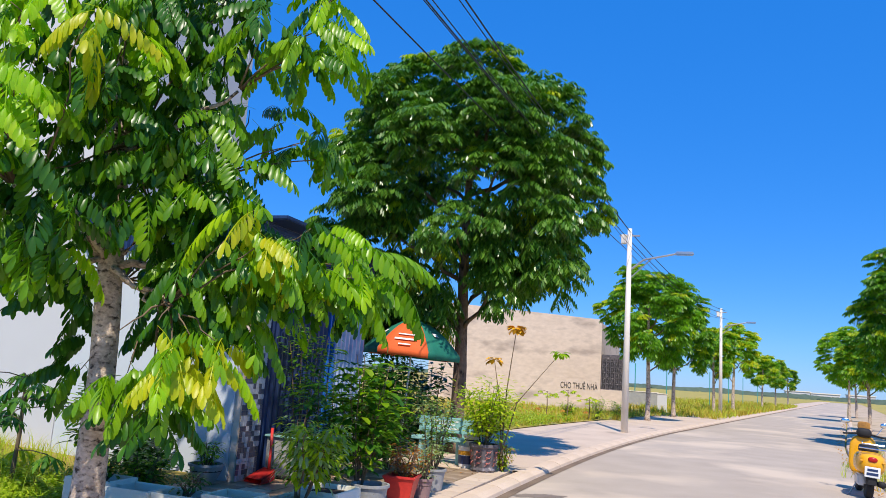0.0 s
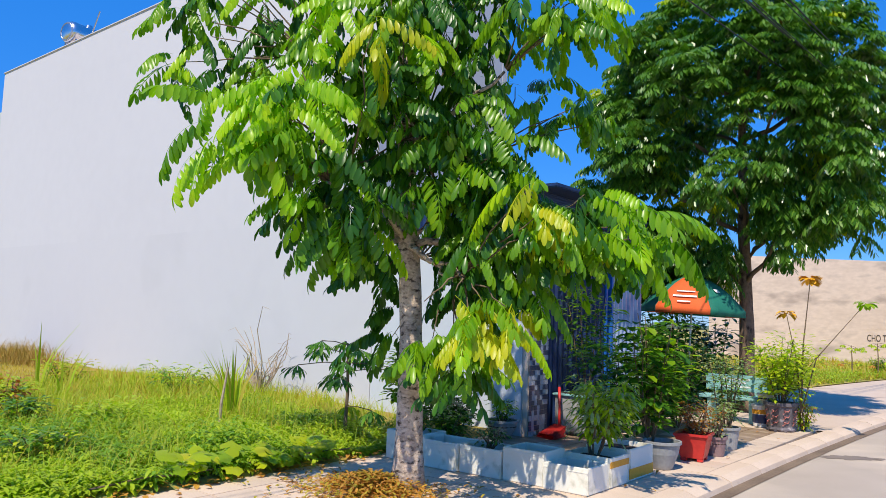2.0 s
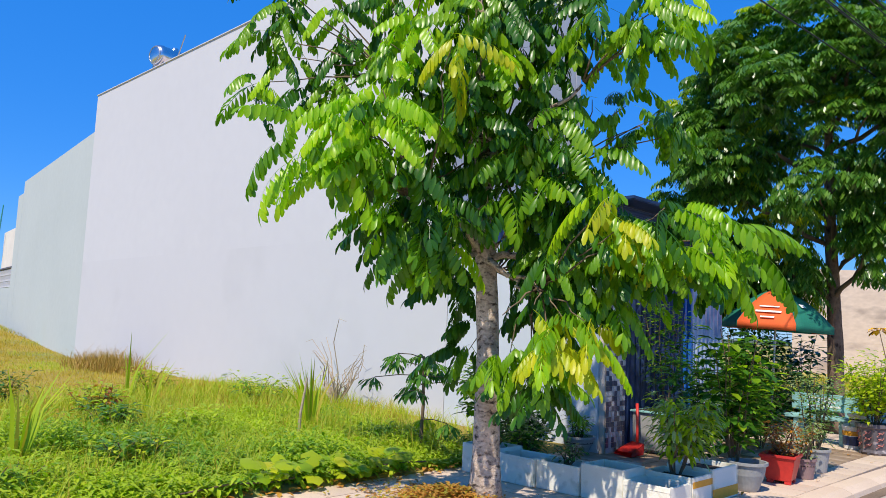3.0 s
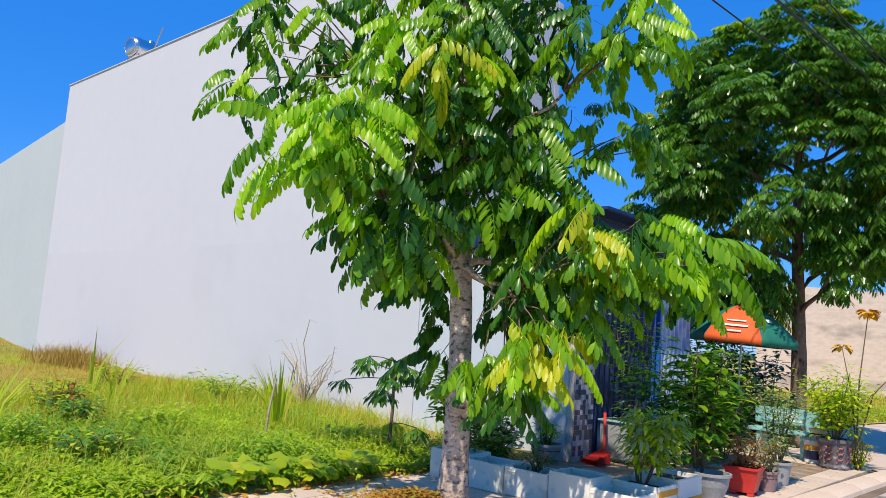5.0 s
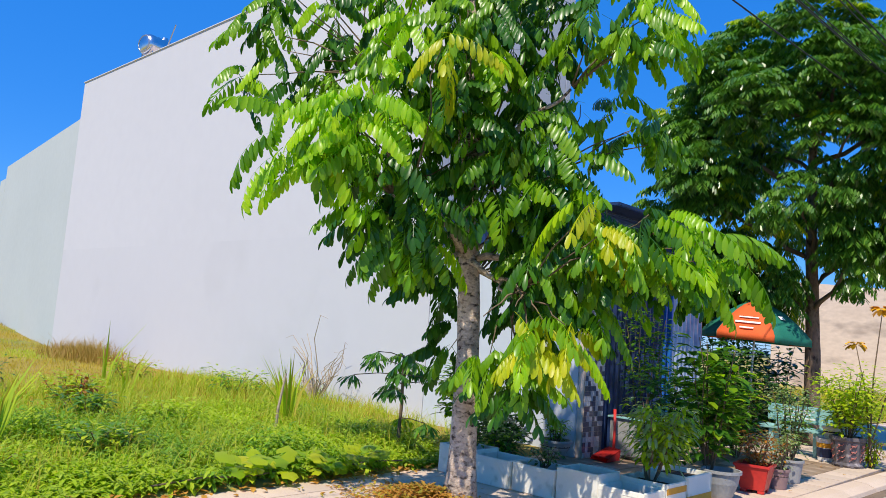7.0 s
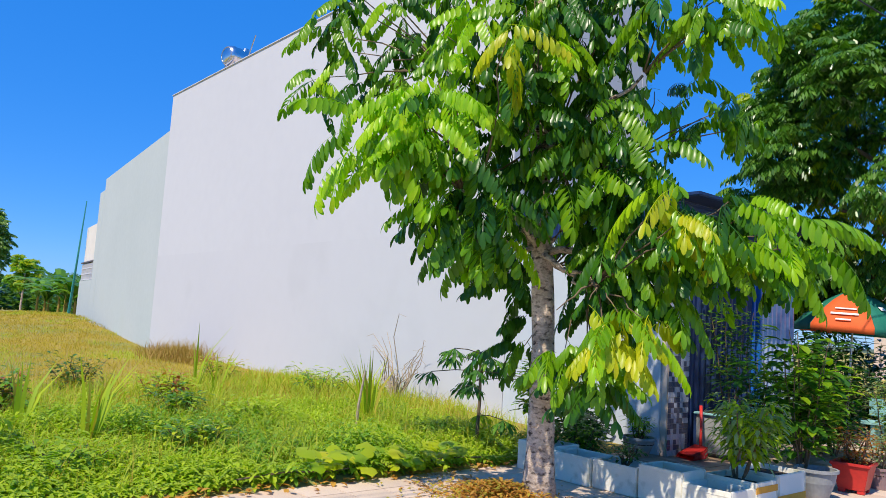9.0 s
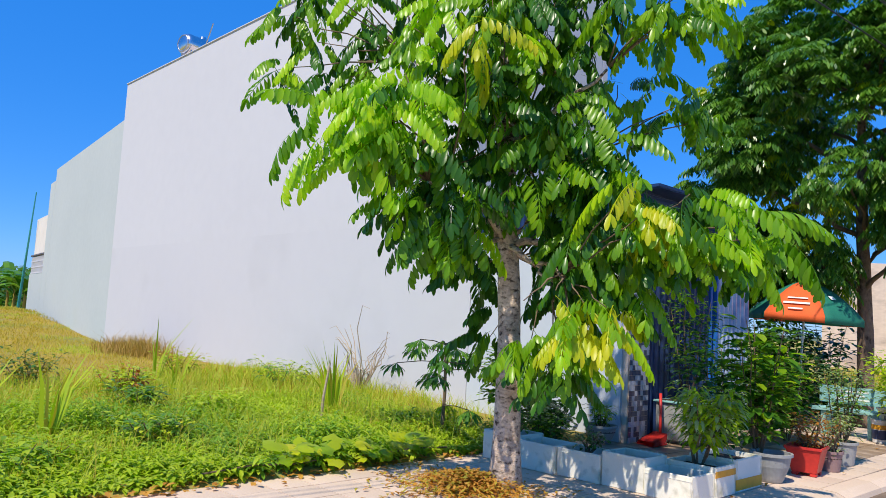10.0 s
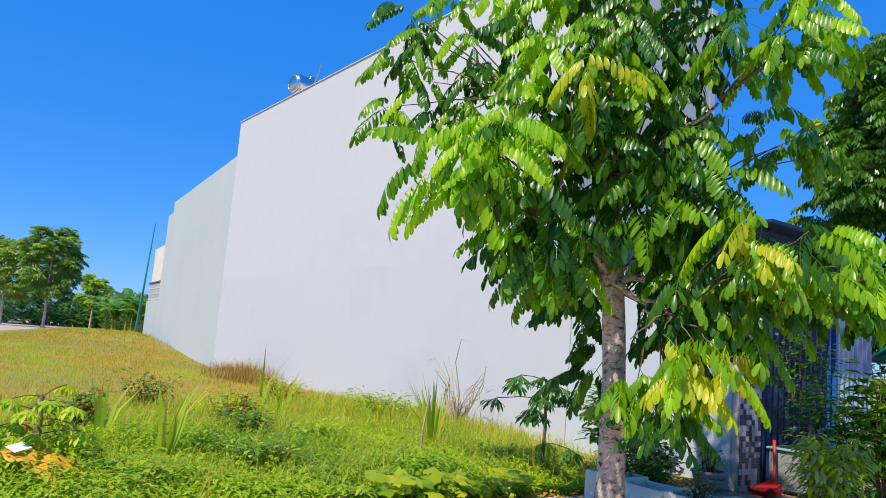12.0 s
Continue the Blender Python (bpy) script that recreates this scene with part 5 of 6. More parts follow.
reeds(-8.2, 7.0, 18, 1.15, "clump of tall broad grass blades by the wall", 61, 0.05)
reeds(-12.3, 6.1, 7, 1.15, "thin spear grass standing above the weeds", 62, 0.05)
reeds(-11.2, 6.0, 6, 0.75, "short spear grass in the weeds", 63, 0.05)
reeds(-7.75, 3.1, 11, 1.0, "broad-bladed grass clump in the weeds", 64, 0.055)
reeds(-8.6, 2.6, 9, 0.85, "splayed broad grass clump in the weeds", 65, 0.055)
reeds(-9.8, 8.0, 6, 1.0, "thin leaning grass stems near the wall", 66, 0.025)
stake = thing("dry_stalk", "pale dry stalk standing in the weeds", "stalk", pose(-7.55, 6.35, 0.05))
part("stalk", tube([(0, 0, -0.05), (0.03, 0, 0.4), (0.06, 0.05, 0.85)], [0.024, 0.020, 0.014], 6), M_DRYTWIG, stake)

bag = thing("litter_bag", "torn orange and white printed bag in the weeds", "bag", pose(-6.70, 1.76, 0.27, 8, 20, 40) @ Matrix.Scale(1.15, 4))
bm = bmesh.new()
bmesh.ops.create_grid(bm, x_segments=14, y_segments=8, size=0.5)
for v in bm.verts:
    v.co = Vector((v.co.x * 0.62, v.co.y * 0.36, 0.06 * noise.noise(v.co * 5) + 0.08 * (0.25 - v.co.x ** 2)))
bmesh.ops.solidify(bm, geom=bm.faces[:], thickness=0.004)
part("sheet", bm, M_TAPE, bag, smooth=True)
part("print_patch", box(-0.26, -0.13, 0.050, -0.16, 0.03, 0.054, 0), M_BAR, bag, "white printed patch")

rng = random.Random(71)
weeds, grass, hay = Leaves(), Leaves(), Leaves()


def sprig(lv, x, y, z, h, n, leaf, width, slot=0):
    for i in range(n):
        a = rng.uniform(0, 6.283)
        d = Vector((math.cos(a), math.sin(a), rng.uniform(-0.1, 0.9))).normalized()
        s = d.cross(Vector((0, 0, 1))).normalized()
        k = rng.random()
        lv.leaflet(Vector((x + d.x * 0.05, y + d.y * 0.05, z + h * k)), d, s, s.cross(d), leaf * rng.uniform(0.6, 1.2), width, 0.5, slot)


def tuft(lv, x, y, z, h, n, w, r=0.06):
    for i in range(n):
        a = rng.uniform(0, 6.283)
        lean = Vector((math.cos(a), math.sin(a), 0)) * h * rng.uniform(0.2, 1.3)
        lv.blade(Vector((x + rng.uniform(-r, r), y + rng.uniform(-r, r), z - 0.02)), lean, h * rng.uniform(0.5, 1.15), w, Vector((-math.sin(a), math.cos(a), 0)), 0)


def weed_plant(x, y, z, h, leaf, slot):
    """A leafy weed: upright stems with leaves all the way up, smaller towards the tip."""
    for j in range(rng.choice((1, 2, 2, 3))):
        a = rng.uniform(0, 6.283)
        lean = Vector((math.cos(a), math.sin(a), 0)) * h * rng.uniform(0.15, 0.6)
        hh = h * rng.uniform(0.7, 1.1)
        weeds.blade(Vector((x, y, z - 0.02)), lean, hh, 0.008, Vector((-math.sin(a), math.cos(a), 0)), slot)
        for k in range(7):
            f = 0.25 + 0.75 * k / 6
            b = k * 2.4 + a
            d = Vector((math.cos(b), math.sin(b), rng.uniform(-0.25, 0.6))).normalized()
            s = d.cross(Vector((0, 0, 1))).normalized()
            base = Vector((x, y, z)) + lean * (0.35 * f + 0.65 * f * f) * 0.9 + Vector((0, 0, hh * f))
            l = leaf * (1.15 - 0.5 * f) * rng.uniform(0.8, 1.2)
            weeds.leaflet(base, d, s, s.cross(d), l, l * rng.uniform(0.24, 0.38), 0.6, slot)


for i in range(5200):
    u = rng.random()
    x, y = -5.5 - 4.2 * u ** 1.1, rng.uniform(0.2, 8.2)
    if y > 7.0 and x > -5.5:
        continue
    patch = noise.noise(Vector((x * 0.8, y * 0.8, 3)))
    kind_of = noise.noise(Vector((x * 0.55, y * 0.55, 11))) + 0.35 * rng.uniform(-1, 1)
    edge = smooth(-5.45, -6.3, x)
    h = (0.06 + 0.10 * edge + 0.34 * max(0, patch)) * rng.uniform(0.6, 1.3)
    weed_plant(x, y, lot_z(x, y), h, rng.uniform(0.07, 0.14), 2 if kind_of > 0.22 else 1 if kind_of < -0.2 else 0)
for i in range(5200):
    x, y = rng.uniform(-14.5, -6.4), rng.uniform(0.5, 9.5)
    if rng.random() > 0.45 + 0.8 * smooth(-6.4, -9.5, x) or rng.random() < smooth(-10.5, -14.5, x) * (1.2 - smooth(5, 9, y)):
        continue
    tuft(hay if rng.random() < 0.22 else grass, x, y, lot_z(x, y), rng.uniform(0.14, 0.36) * (1.0 + 0.9 * max(0, noise.noise(Vector((x * 0.6, y * 0.6, 21))))), 6, 0.010 + 0.006 * smooth(-8, -14, x))
for i in range(900):
    x, y = rng.uniform(-9.5, -5.7), rng.uniform(0.4, 8.0)
    if noise.noise(Vector((x * 0.7, y * 0.7, 31))) > -0.05:
        tuft(grass if rng.random() < 0.75 else hay, x, y, lot_z(x, y), rng.uniform(0.22, 0.46), 5, 0.009, 0.08)
for i in range(21000):
    x = -9.5 - 37 * rng.random() ** 1.3
    y = rng.uniform(0.5, 9.55 + max(0, (-24.85 - x) * 0.12))
    tuft(grass if noise.noise(Vector((x * 0.25, y * 0.35, 7))) + 0.3 * rng.uniform(-1, 1) > 0.22 else hay, x, y, lot_z(x, y), rng.uniform(0.04, 0.15), 5, 0.009 + 0.014 * smooth(-12, -45, x), 0.18)
for i in range(2600):
    y = rng.uniform(14.5, 44)
    x = -5.6 - 9 * rng.random() ** 1.4 + road_shift(y)
    tuft(hay if rng.random() < 0.65 or y < 20 else grass, x, y, 0.02, rng.uniform(0.15, 0.35), 4, 0.03, 0.12)
for i in range(700):
    y = rng.uniform(21, 31)
    x = -5.5 - 2.6 * rng.random() + road_shift(y)
    sprig(weeds, x, y, 0.02, rng.uniform(0.15, 0.3), 6, 0.11, 0.05)
for i in range(3000):
    y = rng.uniform(46, 120)
    x = -2.6 - 13 * rng.random() ** 1.6 + road_shift(y)
    tuft(hay if rng.random() < 0.6 else grass, x, y, 0.0, rng.uniform(0.2, 0.6), 5, 0.05, 0.25)
for i in range(1500):
    y = rng.uniform(18, 90)
    x = 8.3 + 14 * rng.random() ** 1.5 + road_shift(y)
    tuft(hay, x, y, 0.0, rng.uniform(0.15, 0.4), 4, 0.04, 0.15)
for cx, cy, n in ((4.5, 19.2, 26), (4.35, 17.6, 22), (4.55, 21.3, 16), (5.7, 26.2, 18), (4.9, 15.5, 18), (-3.2, 37.9, 14), (-1.2, 44.8, 14), (-3.6, 33.5, 20), (-2.6, 35.5, 20), (-0.4, 46, 16), (0.6, 50, 16), (1.6, 55, 14)):
    for k in range(n):
        tuft(grass if k % 2 else hay, cx + rng.gauss(0, 0.25), cy + rng.gauss(0, 0.4), 0.0, rng.uniform(0.15, 0.45), 7, 0.014, 0.1)
tagged(new("weeds", weeds.mesh("weeds", [L_WEED, L_WEEDDARK, L_WEEDLIME])), "low bright green broad-leaved weeds along the plot's edge", "weeds", kind="stuff")
tagged(new("grass", grass.mesh("grass", [L_GRASS])), "tall green grass growing on the plot", "grass", kind="stuff")
tagged(new("dry_grass", hay.mesh("dry_grass", [L_HAY])), "short dry yellow grass covering the plot", "grass", kind="stuff")

rust = Leaves()
for i in range(700):
    x, y = -20.2 + rng.gauss(0, 0.95), 8.8 + rng.gauss(0, 0.35)
    tuft(rust, x, min(y, 9.45), lot_z(x, y), rng.uniform(0.2, 0.75) * max(0.15, 1 - 0.3 * abs(x + 20.2)), 4, 0.018, 0.12)
tagged(new("rusty_weeds", rust.mesh("rusty_weeds", [L_RUST])), "rust-coloured dry weeds at the foot of the wall", "weeds", kind="stuff")

vine = thing("gourd_vine", "creeping gourd vine with large yellowing leaves on the plot's edge", "vine")
part("runner", tube([(-5.52, 3.7 + 0.5 * i, 0.10 + 0.03 * (i % 2)) for i in range(7)], 0.008, 5), M_TWIG, vine)
for i in range(60):
    lv = Leaves()
    p = Vector((-5.33 - rng.random() * 0.38, rng.uniform(4.5, 6.3), rng.uniform(0.12, 0.30)))
    a0 = rng.uniform(0, 6.28)
    tilt = Vector((rng.uniform(0.1, 0.6), rng.uniform(-0.4, 0.1), 0))
    r = rng.uniform(0.055, 0.11)
    b = len(lv.v)
    lv.v.append(p)
    for k in range(11):
        a = a0 + 5.6 * k / 10
        rr = r * (1 + 0.14 * math.cos(5 * a))
        q = Vector((math.cos(a) * rr, math.sin(a) * rr, 0))
        lv.v.append(p + q - Vector((0, 0, q.dot(tilt) + 0.25 * rr)))
    lv.f += [(b, b + k, b + k + 1) for k in range(1, 11)]
    lv.s += [0] * 10
    part("leaf", lv.mesh("leaf", [L_YOUNG if rng.random() < 0.55 else L_LIME]), None, vine)

litter = Leaves()
for i in range(1500):
    a, r = rng.uniform(0, 6.28), abs(rng.gauss(0, 0.38))
    sprig(litter, -4.22 + math.cos(a) * r * 1.15, 5.72 + math.sin(a) * r * 0.9, 0.0, 0.17 * max(0.15, 1 - 1.3 * r), 2, 0.07, 0.024, 0 if rng.random() < 0.65 else 1)
for i in range(280):
    sprig(litter, -5.44 + rng.gauss(0, 0.05), rng.uniform(0.5, 8), 0.0, 0.05, 1, 0.09, 0.05, 0)
for i in range(160):
    y = rng.uniform(8, 60)
    sprig(litter, 3.75 + rng.gauss(0, 0.12) + road_shift(y), y, -0.09, 0.03, 1, 0.10, 0.05, 0)
for i in range(60):
    sprig(litter, rng.uniform(-5.2, -2.4), rng.uniform(2, 14), 0.004, 0.01, 1, 0.08, 0.03, 0)
tagged(new("leaf_litter", litter.mesh("leaf_litter", [L_LITTER, L_HAY])), "dry brown and rusty fallen leaves round the tree base", "leaves", kind="stuff")


for k, (x, y, h, r, mt, ac, lab) in enumerate((
        (-10.6, 5.0, 0.55, 0.55, L_WEED, L_DRY, "leafy green weed shrub on the plot"), (-12.6, 4.2, 0.6, 0.6, L_BUSH, L_HAY, "straggly weed shrub with brown tips"), (-9.2, 4.6, 0.45, 0.45, L_BUSH, L_WEED, "dark green weed clump on the plot"),
        (-11.3, 8.0, 0.5, 0.8, L_WEED, L_BUSH, "rounded green weed mound near the wall"), (-7.2, 4.0, 0.35, 0.5, L_BUSH, L_WEED, "dark broad-leaved weed clump"), (-9.6, 2.6, 0.6, 0.35, L_BUSH, L_DRY, "dark twiggy weed with rusty leaves"),
        (-8.6, 5.4, 0.4, 0.5, L_WEED, L_LIME, "bright weed clump among the grass"), (-13.8, 7.2, 0.5, 0.6, L_GRASS, L_HAY, "grassy clump on the plot"), (-6.6, 2.6, 0.32, 0.5, L_WEED, L_LIME, "lush low weed clump at the edge"),
        (-3.3, 34.2, 0.9, 0.5, L_WEED, L_BUSH, "young green shrub on the far sidewalk edge"), (-2.6, 35.6, 0.8, 0.5, L_BUSH, L_WEED, "small leafy shrub by the far sidewalk"), (-4.4, 33.0, 0.7, 0.4, L_WEED, L_LIME, "pale young shrub beside a stake"))):
    bush("weed_shrub", lab, pose(x, y, lot_z(x, y) - 0.05 if y < 10 else 0.0), h, r, 260, mt, 0.11, 0.04, 9, 0.1, seed=200 + k, accent=ac, share=0.3)
for k, (x, y, h) in enumerate(((-5.0, 31.5, 1.1), (-4.3, 32.4, 1.2), (-3.5, 33.1, 0.9))):
    papaya("thin pale-stemmed sapling at the far sidewalk edge", pose(x, y, 0), h, 0.5, 9, 300 + k, L_WEEDLIME, 1.3)


# ---- scooter and bin ----
def wheel(parent, y, z, r):
    w = part("wheel", lathe([(r * 0.55, -0.03), (r * 0.6, -0.045), (r * 0.62, 0.045), (r * 0.55, 0.03)], 20), M_CHROME, parent)
    w.matrix_basis = Matrix.Translation((0, y, z)) @ pose(0, 0, 0, 0, 90)
    part("tyre", lathe([(r * 0.62, -0.05), (r * 0.85, -0.06), (r, -0.03), (r, 0.03), (r * 0.85, 0.06), (r * 0.62, 0.05)], 26), M_RUBBER, w, smooth=True)


def blob(sx, sy, sz, cx, cy, cz, pw=2.6):
    bm = bmesh.new()
    bmesh.ops.create_uvsphere(bm, u_segments=24, v_segments=14, radius=1)
    for v in bm.verts:
        v.co = Vector([math.copysign(abs(c) ** (2 / pw), c) for c in v.co])
        v.co = Vector((v.co.x * sx + cx, v.co.y * sy + cy, v.co.z * sz + cz))
    return bm


sc = thing("scooter", "yellow step-through scooter parked by the kerb, seen from behind", "scooter", pose(3.60, 16.3, -0.10, 0, 4, -4))
wheel(sc, 0.0, 0.24, 0.24)
wheel(sc, 1.28, 0.24, 0.24)
part("rear_body", blob(0.24, 0.42, 0.20, 0, 0.10, 0.62, 3.0), M_YELLOW, sc, smooth=True)
part("seat", blob(0.15, 0.36, 0.09, 0, 0.32, 0.84, 3.0), M_RUBBER, sc, smooth=True)
part("floorboard", box(-0.16, 0.45, 0.30, 0.16, 1.0, 0.38, 0.02), M_YELLOW, sc)
part("leg_shield", blob(0.23, 0.06, 0.36, 0, 1.06, 0.68, 3.5), M_YELLOW, sc, smooth=True)
part("front_fender", blob(0.10, 0.26, 0.12, 0, 1.28, 0.44, 2.6), M_YELLOW, sc, smooth=True)
part("tail_lamp", blob(0.075, 0.03, 0.045, 0, -0.31, 0.70, 2.4), M_REDLENS, sc, smooth=True)
part("mudguard", box(-0.08, -0.33, 0.26, 0.08, -0.25, 0.52, 0.015), M_RUBBER, sc)
plate = part("number_plate", box(-0.12, -0.36, 0.40, 0.12, -0.352, 0.58, 0.006), M_BAR, sc)
part("plate_bar", box(-0.08, -0.364, 0.505, 0.08, -0.36, 0.545, 0), M_BLUE, plate)
part("plate_bar", box(-0.09, -0.364, 0.435, 0.09, -0.36, 0.48, 0), M_BLUE, plate)
part("rear_rack", tube([(-0.17, 0.1, 0.86), (-0.2, -0.25, 0.88), (0.2, -0.25, 0.88), (0.17, 0.1, 0.86)], 0.012, 6), M_CHROME, sc)
part("grab_rail", tube([(-0.15, -0.1, 0.98), (-0.17, -0.22, 0.95), (0.17, -0.22, 0.95), (0.15, -0.1, 0.98)], 0.012, 6), M_CHROME, sc)
part("exhaust", tube([(0.17, -0.3, 0.3), (0.17, 0.1, 0.27)], [0.06, 0.05], 10), M_RUBBER, sc, smooth=True)
part("engine", box(-0.2, -0.1, 0.22, -0.06, 0.3, 0.42, 0.03), M_STEEL, sc)
part("kickstand", tube([(-0.12, 0.35, 0.3), (-0.26, 0.38, 0.0)], 0.012, 6), M_STEEL, sc)
part("handlebar", tube([(-0.36, 0.86, 1.05), (-0.12, 0.98, 1.08), (0.12, 0.98, 1.08), (0.36, 0.86, 1.05)], 0.018, 8), M_RUBBER, sc)
part("headlamp_cowl", blob(0.13, 0.10, 0.09, 0, 1.02, 1.10, 2.6), M_RUBBER, sc, smooth=True)
part("windscreen", blob(0.11, 0.02, 0.08, 0, 1.08, 1.23, 3.0), M_LITTER, sc, "brown tinted screen", smooth=True)
for sx in (-1, 1):
    part("mirror_stem", tube([(sx * 0.2, 0.95, 1.08), (sx * 0.3, 0.95, 1.24)], 0.007, 6), M_CHROME, sc)
    part("mirror", blob(0.075, 0.015, 0.05, sx * 0.33, 0.95, 1.28, 2.4), M_CHROME, sc, smooth=True)
    part("indicator", blob(0.03, 0.02, 0.02, sx * 0.17, -0.28, 0.66, 2.2), M_TAPE, sc, smooth=True)

wb = thing("rubbish_bin", "green plastic wheeled bin on the opposite sidewalk", "bin", pose(6.2, 20.5, 0.0))
bm = bmesh.new()
q0 = [[bm.verts.new((sx * w, sy * d, z)) for sx, sy in ((-1, -1), (1, -1), (1, 1), (-1, 1))] for w, d, z in ((0.22, 0.24, 0.06), (0.28, 0.32, 0.90), (0.30, 0.34, 0.90), (0.30, 0.34, 0.96))]
for a, b in zip(q0, q0[1:]):
    for k in range(4):
        bm.faces.new((a[k], a[(k + 1) % 4], b[(k + 1) % 4], b[k]))
bm.faces.new(q0[0][::-1])
bm.faces.new(q0[-1])
bmesh.ops.bevel(bm, geom=bm.edges[:], offset=0.012, segments=2, affect="EDGES")
part("body", bm, M_BIN, wb)
part("lid", box(-0.31, -0.36, 0.965, 0.31, 0.36, 1.02, 0.02), M_BIN, wb)
for z, w in ((0.72, 0.13), (0.65, 0.10)):
    part("print_bar", box(-w, -0.318, z - 0.02, w, -0.300, z + 0.02, 0), M_BAR, wb)
for sx in (-0.2, 0.2):
    bm = lathe([(0.09, -0.02), (0.1, -0.015), (0.1, 0.015), (0.09, 0.02)], 16)
    ob = part("wheel", bm, M_RUBBER, wb)
    ob.matrix_basis = Matrix.Translation((sx, 0.25, 0.1)) @ pose(0, 0, 0, 0, 90)


# ---- far things ----
far = thing("teal_pole", "slim leaning teal metal pole behind the houses", "pole", pose(-46.0, 12.2, 0.6))
part("shaft", tube([(0, 0, -0.6), (1.1, -0.13, 2.4), (2.6, -0.3, 6.6)], [0.09, 0.065, 0.03], 8), M_TEALPIPE, far)
for x, y, h in ((-3.6, 60, 3.2), (-1.5, 66, 3.0), (2.0, 74, 3.2), (4.0, 84, 3.2), (6.0, 95, 3.2), (8.5, 108, 3.2)):
    p = thing("teal_post", "thin teal metal post at the sidewalk", "post", pose(x, y, 0), "teal posts")
    part("post", tube([(0, 0, 0), (0, 0, h)], 0.035, 6), M_TEALPIPE, p)
for x0, x1, y, h, mat, lab in ((-4.4, -1.8, 58, 1.1, M_POTGREY, "low grey plot wall beyond the concrete house"), (-1.6, -1.0, 52, 1.1, M_WHITE, "small white gate wall")):
    w = thing("plot_wall", lab, "wall")
    part("wall", box(x0, y, 0, x1, y + 0.15, h, 0.01), mat, w)
    part("cap", box(x0 - 0.03, y - 0.03, h, x1 + 0.03, y + 0.18, h + 0.05, 0.008), M_POLE, w)
for x, y, w, d, h in ((82, 690, 18, 12, 5.2), (104, 700, 22, 12, 4.6), (132, 705, 20, 12, 5)):
    b = thing("far_building", "long low white building far across the fields", "building", pose(x, y, -0.16), "far buildings")
    part("wall", box(-w / 2, 0, 0, w / 2, d, h), M_WHITE, b)
    part("roof", box(-w / 2 - 0.6, -0.6, h, w / 2 + 0.6, d + 0.6, h + 0.7), M_POLE, b)
    for k in range(6):
        part("window", box(-w / 2 + (k + 0.3) * w / 6, -0.08, h * 0.3, -w / 2 + (k + 0.7) * w / 6, 0.06, h * 0.6), M_POTDARK, b)

# the far cross street on the plot's other side
fv = [(-50, 3.0, 0.14), (-50, 9.2, 0.14), (-170, 22.0, 0.1), (-170, 14.0, 0.1)]
tagged(new("road_far", mesh_from("road_far", fv, [(0, 1, 2, 3)], M_ROAD)), "grey side street beyond the plot", "road", kind="structure")
fv = [(-47, 9.3, 0.2), (-47, 12.5, 0.2), (-170, 26.0, 0.16), (-170, 22.1, 0.16)]
tagged(new("pavement_side", mesh_from("pavement_side", fv, [(0, 1, 2, 3)], M_PAVE)), "pale sidewalk of the side street", "pavement", kind="structure")


def banana(x, y, h, seed):
    rng = random.Random(seed)
    p = thing("banana_plant", "banana plant with broad torn leaves", "plant", pose(x, y, 0), "banana plants")
    part("stem", tube([(0, 0, 0), (0.1, 0, h * 0.55)], [0.12, 0.07], 8), M_EARTH, p)
    for i in range(8):
        a = i * 2.4 + rng.uniform(-0.3, 0.3)
        lv = Leaves()
        d, q = Vector((math.cos(a) * 0.35, math.sin(a) * 0.35, 1)).normalized(), Vector((0.1, 0, h * rng.uniform(0.3, 0.5)))
        s = Vector((-math.sin(a), math.cos(a), 0))
        L = h * rng.uniform(0.45, 0.65)
        pts = []
        for k in range(7):
            pts.append((q.copy(), 0.36 * math.sin(math.pi * (k + 0.6) / 7.2)))
            q = q + d * L / 6
            d = (d + Vector((math.cos(a) * 0.18, math.sin(a) * 0.18, -rng.uniform(0.2, 0.42)))).normalized()
        for (p0, w0), (p1, w1) in zip(pts, pts[1:]):
            for e in (1, -1):
                b = len(lv.v)
                lv.v += [p0, p1, p1 + s * e * w1 - Vector((0, 0, 0.08)), p0 + s * e * w0 - Vector((0, 0, 0.08))]
                lv.f.append((b, b + 1, b + 2, b + 3))
                lv.s.append(0)
        part("leaf", lv.mesh("leaf", [L_BUSH]), None, p)


for k, (x, y) in enumerate(((-64, 14.9), (-66, 15.6), (-61, 15.2), (-58, 14.9), (-63, 16.2), (-68, 15.2), (-60, 16.4), (-56.5, 15.2))):
    banana(x, y, 4.4 + 0.5 * (k % 3), 80 + k)

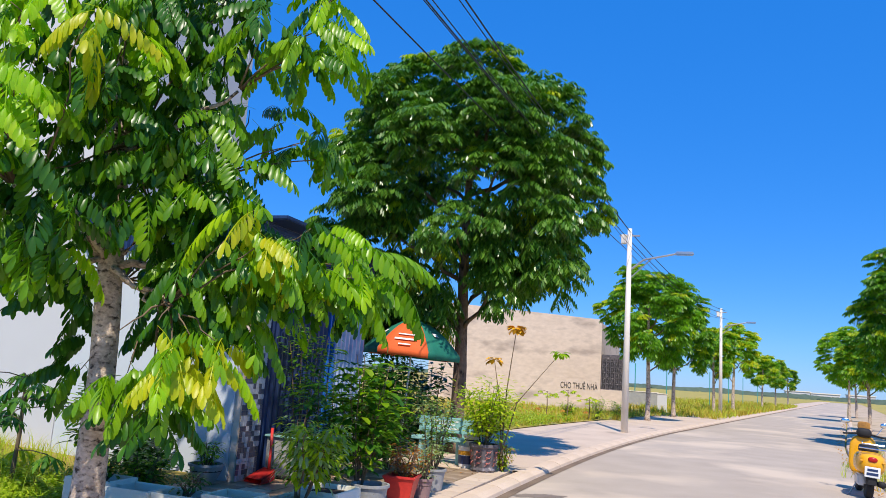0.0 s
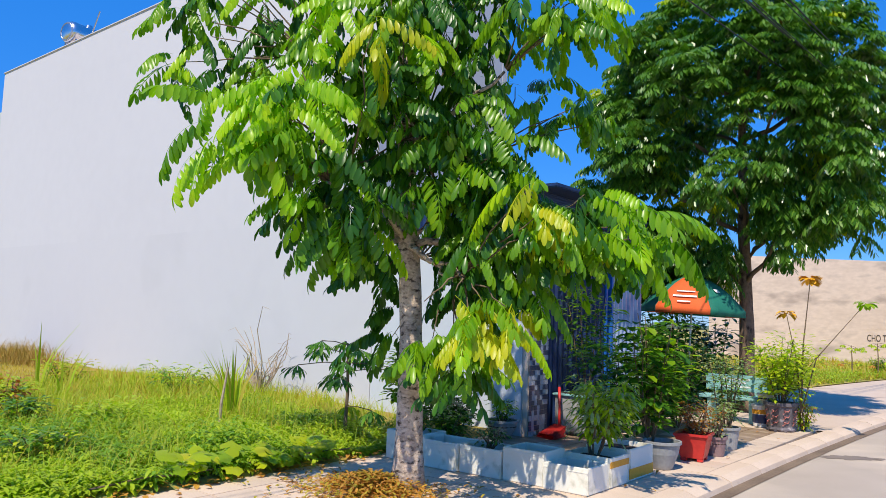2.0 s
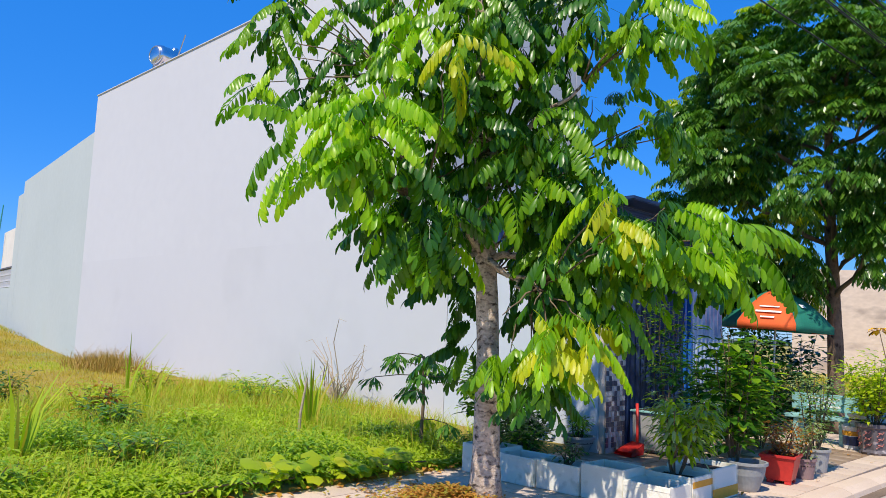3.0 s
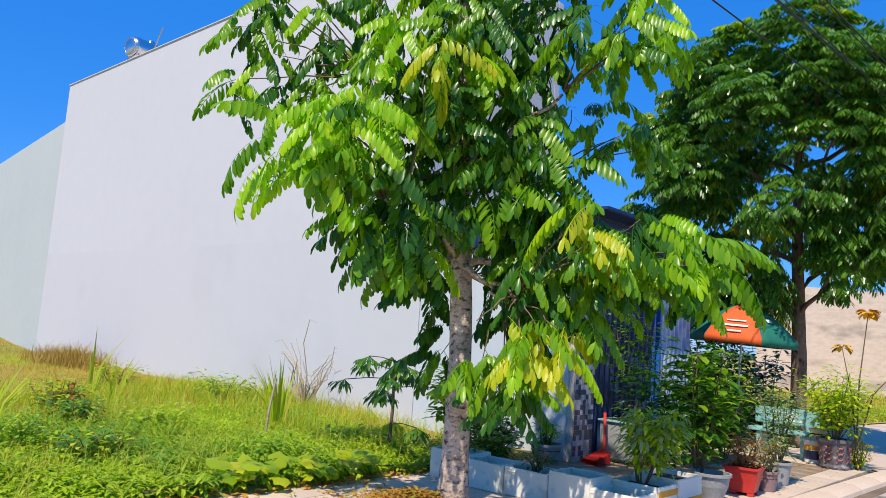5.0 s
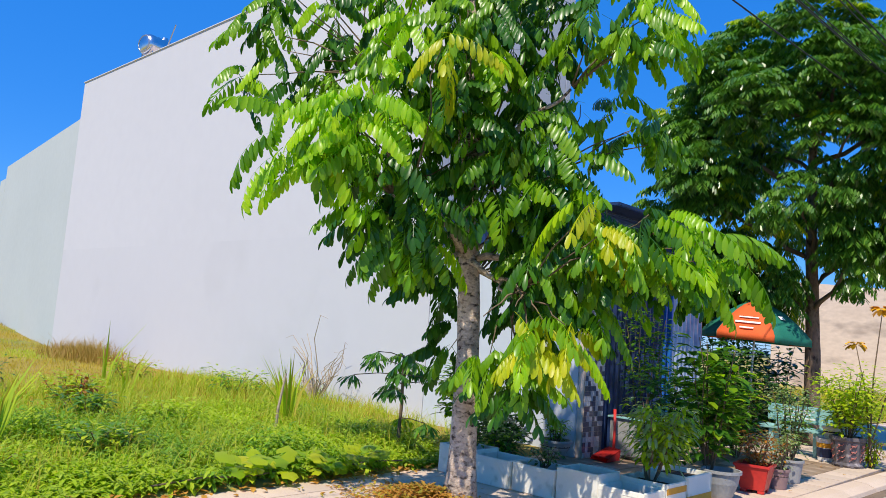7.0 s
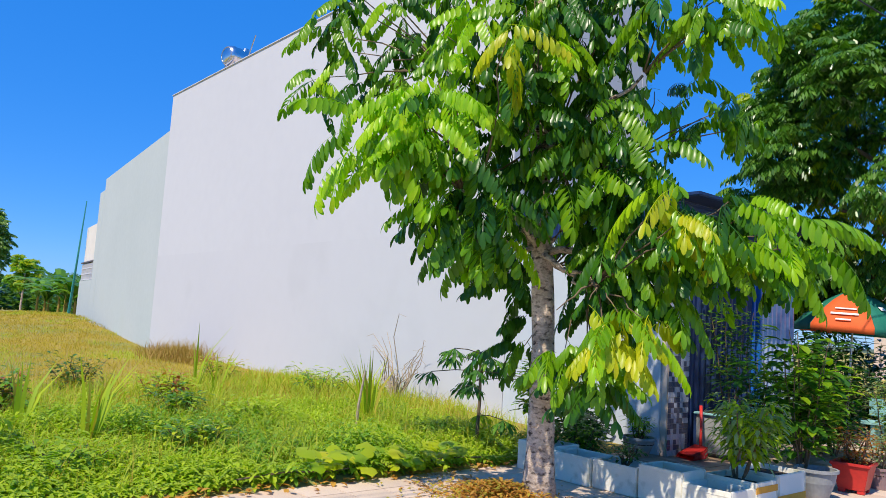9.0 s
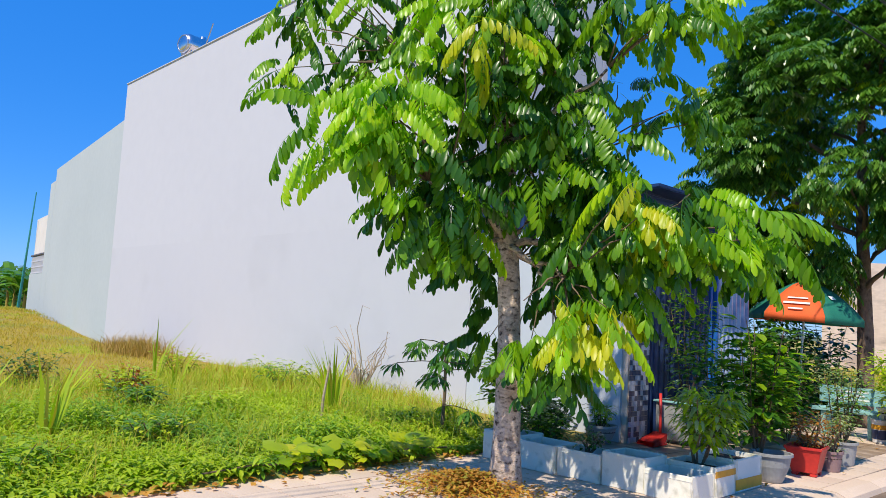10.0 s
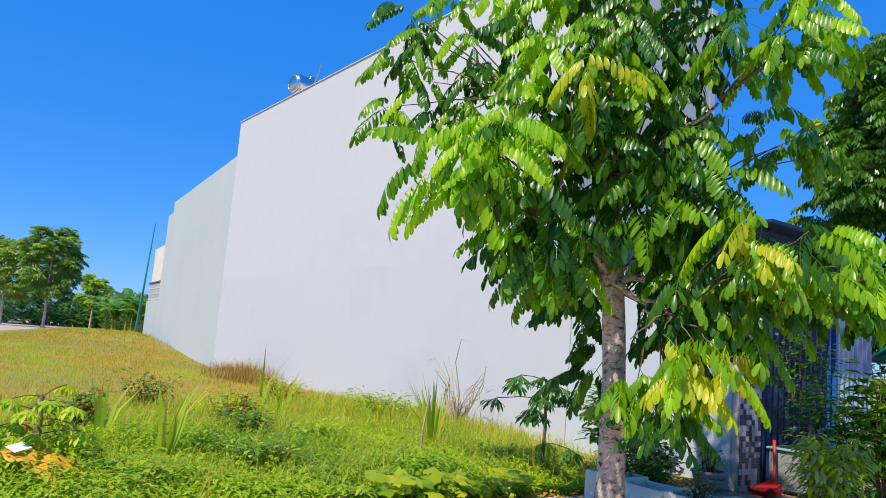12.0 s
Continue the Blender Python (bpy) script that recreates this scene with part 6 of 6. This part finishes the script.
thicket = Leaves()
rng = random.Random(91)
for i in range(6500):
    u = rng.random()
    x, y = -54 - 130 * u, 17.4 + 17 * u + rng.gauss(0, 1.2)
    z = (3.6 + 2.6 * u) * rng.random() ** 1.3 + 0.1
    a = rng.uniform(0, 6.28)
    d = Vector((math.cos(a), math.sin(a), rng.uniform(-0.5, 0.7))).normalized()
    s = d.cross(Vector((0, 0, 1))).normalized()
    thicket.kite(Vector((x, y, z)), d, s, 0.8 + 0.5 * u, 0.45 + 0.3 * u)
for i in range(2600):
    x, y = -100 - 12 * rng.random(), 7 + 18 * rng.random()
    z = (3.4 + 1.6 * noise.noise(Vector((y * 0.4, 0, 9)))) * rng.random() ** 1.2 + 0.1
    a = rng.uniform(0, 6.28)
    d = Vector((math.cos(a), math.sin(a), rng.uniform(-0.5, 0.7))).normalized()
    thicket.kite(Vector((x, y, z)), d, d.cross(Vector((0, 0, 1))).normalized(), 0.9, 0.5)
for i in range(6000):
    u = rng.random()
    x, y = -165 - 25 * u + rng.gauss(0, 2), -14 + 46 * rng.random()
    z = (5.0 + 3.0 * noise.noise(Vector((y * 0.2, 0, 5)))) * rng.random() ** 1.2 + 0.1
    a = rng.uniform(0, 6.28)
    d = Vector((math.cos(a), math.sin(a), rng.uniform(-0.5, 0.7))).normalized()
    thicket.kite(Vector((x, y, z)), d, d.cross(Vector((0, 0, 1))).normalized(), 1.4, 0.8)
tagged(new("thicket", thicket.mesh("thicket", [L_FAR])), "dense green thicket behind the side street", "bushes", kind="stuff")
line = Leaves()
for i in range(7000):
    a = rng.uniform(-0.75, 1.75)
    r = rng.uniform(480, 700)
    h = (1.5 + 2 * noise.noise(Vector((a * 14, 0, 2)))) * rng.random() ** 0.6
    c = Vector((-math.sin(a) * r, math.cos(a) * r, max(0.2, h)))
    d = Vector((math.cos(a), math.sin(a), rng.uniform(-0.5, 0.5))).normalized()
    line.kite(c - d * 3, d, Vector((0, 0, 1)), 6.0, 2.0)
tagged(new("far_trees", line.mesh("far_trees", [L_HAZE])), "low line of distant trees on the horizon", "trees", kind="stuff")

# ---- kerb stones, slabs and column tiles ----
def kerb_mesh(sgn):
    prof = [(-0.30, 0.0), (-0.14, -0.004), (-0.03, -0.05), (0.0, -0.13), (-0.30, -0.13)]
    v = [(sgn * x, yy, z) for yy in (-0.494, 0.494) for x, z in prof]
    f = [(k, (k + 1) % 5, 5 + (k + 1) % 5, 5 + k) for k in range(5)] + [(4, 3, 2, 1, 0), (5, 6, 7, 8, 9)]
    return mesh_from("kerb_stone", v, f, M_KERB)


for nm, sgn, x0, lab in (("kerb", 1, -2.0, "pinkish concrete kerb of the near sidewalk"), ("kerb_opposite", -1, 3.9, "worn concrete kerb across the street")):
    kerb = tagged(thing(nm, lab, "kerb"), kind="structure")
    me = kerb_mesh(sgn)
    for i in range(-42, 92):
        y = 1.5 + i
        ob = new("kerb_stone", me)
        ob.parent = kerb
        ob.matrix_basis = Matrix.Translation((x0 + road_shift(y), y, 0.002 * math.sin(i * 1.7))) @ pose(0, 0, 0, 0, 0, -math.degrees(math.atan((road_shift(y + 0.5) - road_shift(y - 0.5)))))

paving = tagged(thing("pavement", "pale pinkish concrete paving slabs of the sidewalk", "pavement"), kind="structure")
sw, sl = 0.392, 0.396
bm = box(-sw / 2, -sl / 2, -0.04, sw / 2, sl / 2, 0, 0.004)
slab = bpy.data.meshes.new("paving_slab")
bm.to_mesh(slab)
bm.free()
slab.materials.append(M_PAVE)
wet_shade_slab = slab.copy()
wet_shade_slab.materials.clear()
wet_shade_slab.materials.append(M_WETSHADE)
rng = random.Random(17)
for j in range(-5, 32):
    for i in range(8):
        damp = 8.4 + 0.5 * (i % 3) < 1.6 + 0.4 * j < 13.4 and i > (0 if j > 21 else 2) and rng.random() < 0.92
        ob = new("paving_slab", wet_shade_slab if damp else slab)
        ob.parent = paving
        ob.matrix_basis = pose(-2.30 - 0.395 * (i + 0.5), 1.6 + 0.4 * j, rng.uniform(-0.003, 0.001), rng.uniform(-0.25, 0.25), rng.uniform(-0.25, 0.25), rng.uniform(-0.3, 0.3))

bm = box(-0.002, -0.0335, -0.033, 0.006, 0.0335, 0.033, 0.002)
tile = bpy.data.meshes.new("mosaic_tile")
bm.to_mesh(tile)
bm.free()
tile_dark = tile.copy()
tile.materials.append(M_TILEA)
tile_dark.materials.append(M_TILEB)
for j in range(42):
    for i in range(7):
        ob = new("mosaic_tile", tile if rng.random() < 0.52 else tile_dark)
        ob.parent = column
        ob.matrix_basis = pose(-4.988, 9.637 + 0.071 * i, 0.04 + 0.07 * j)
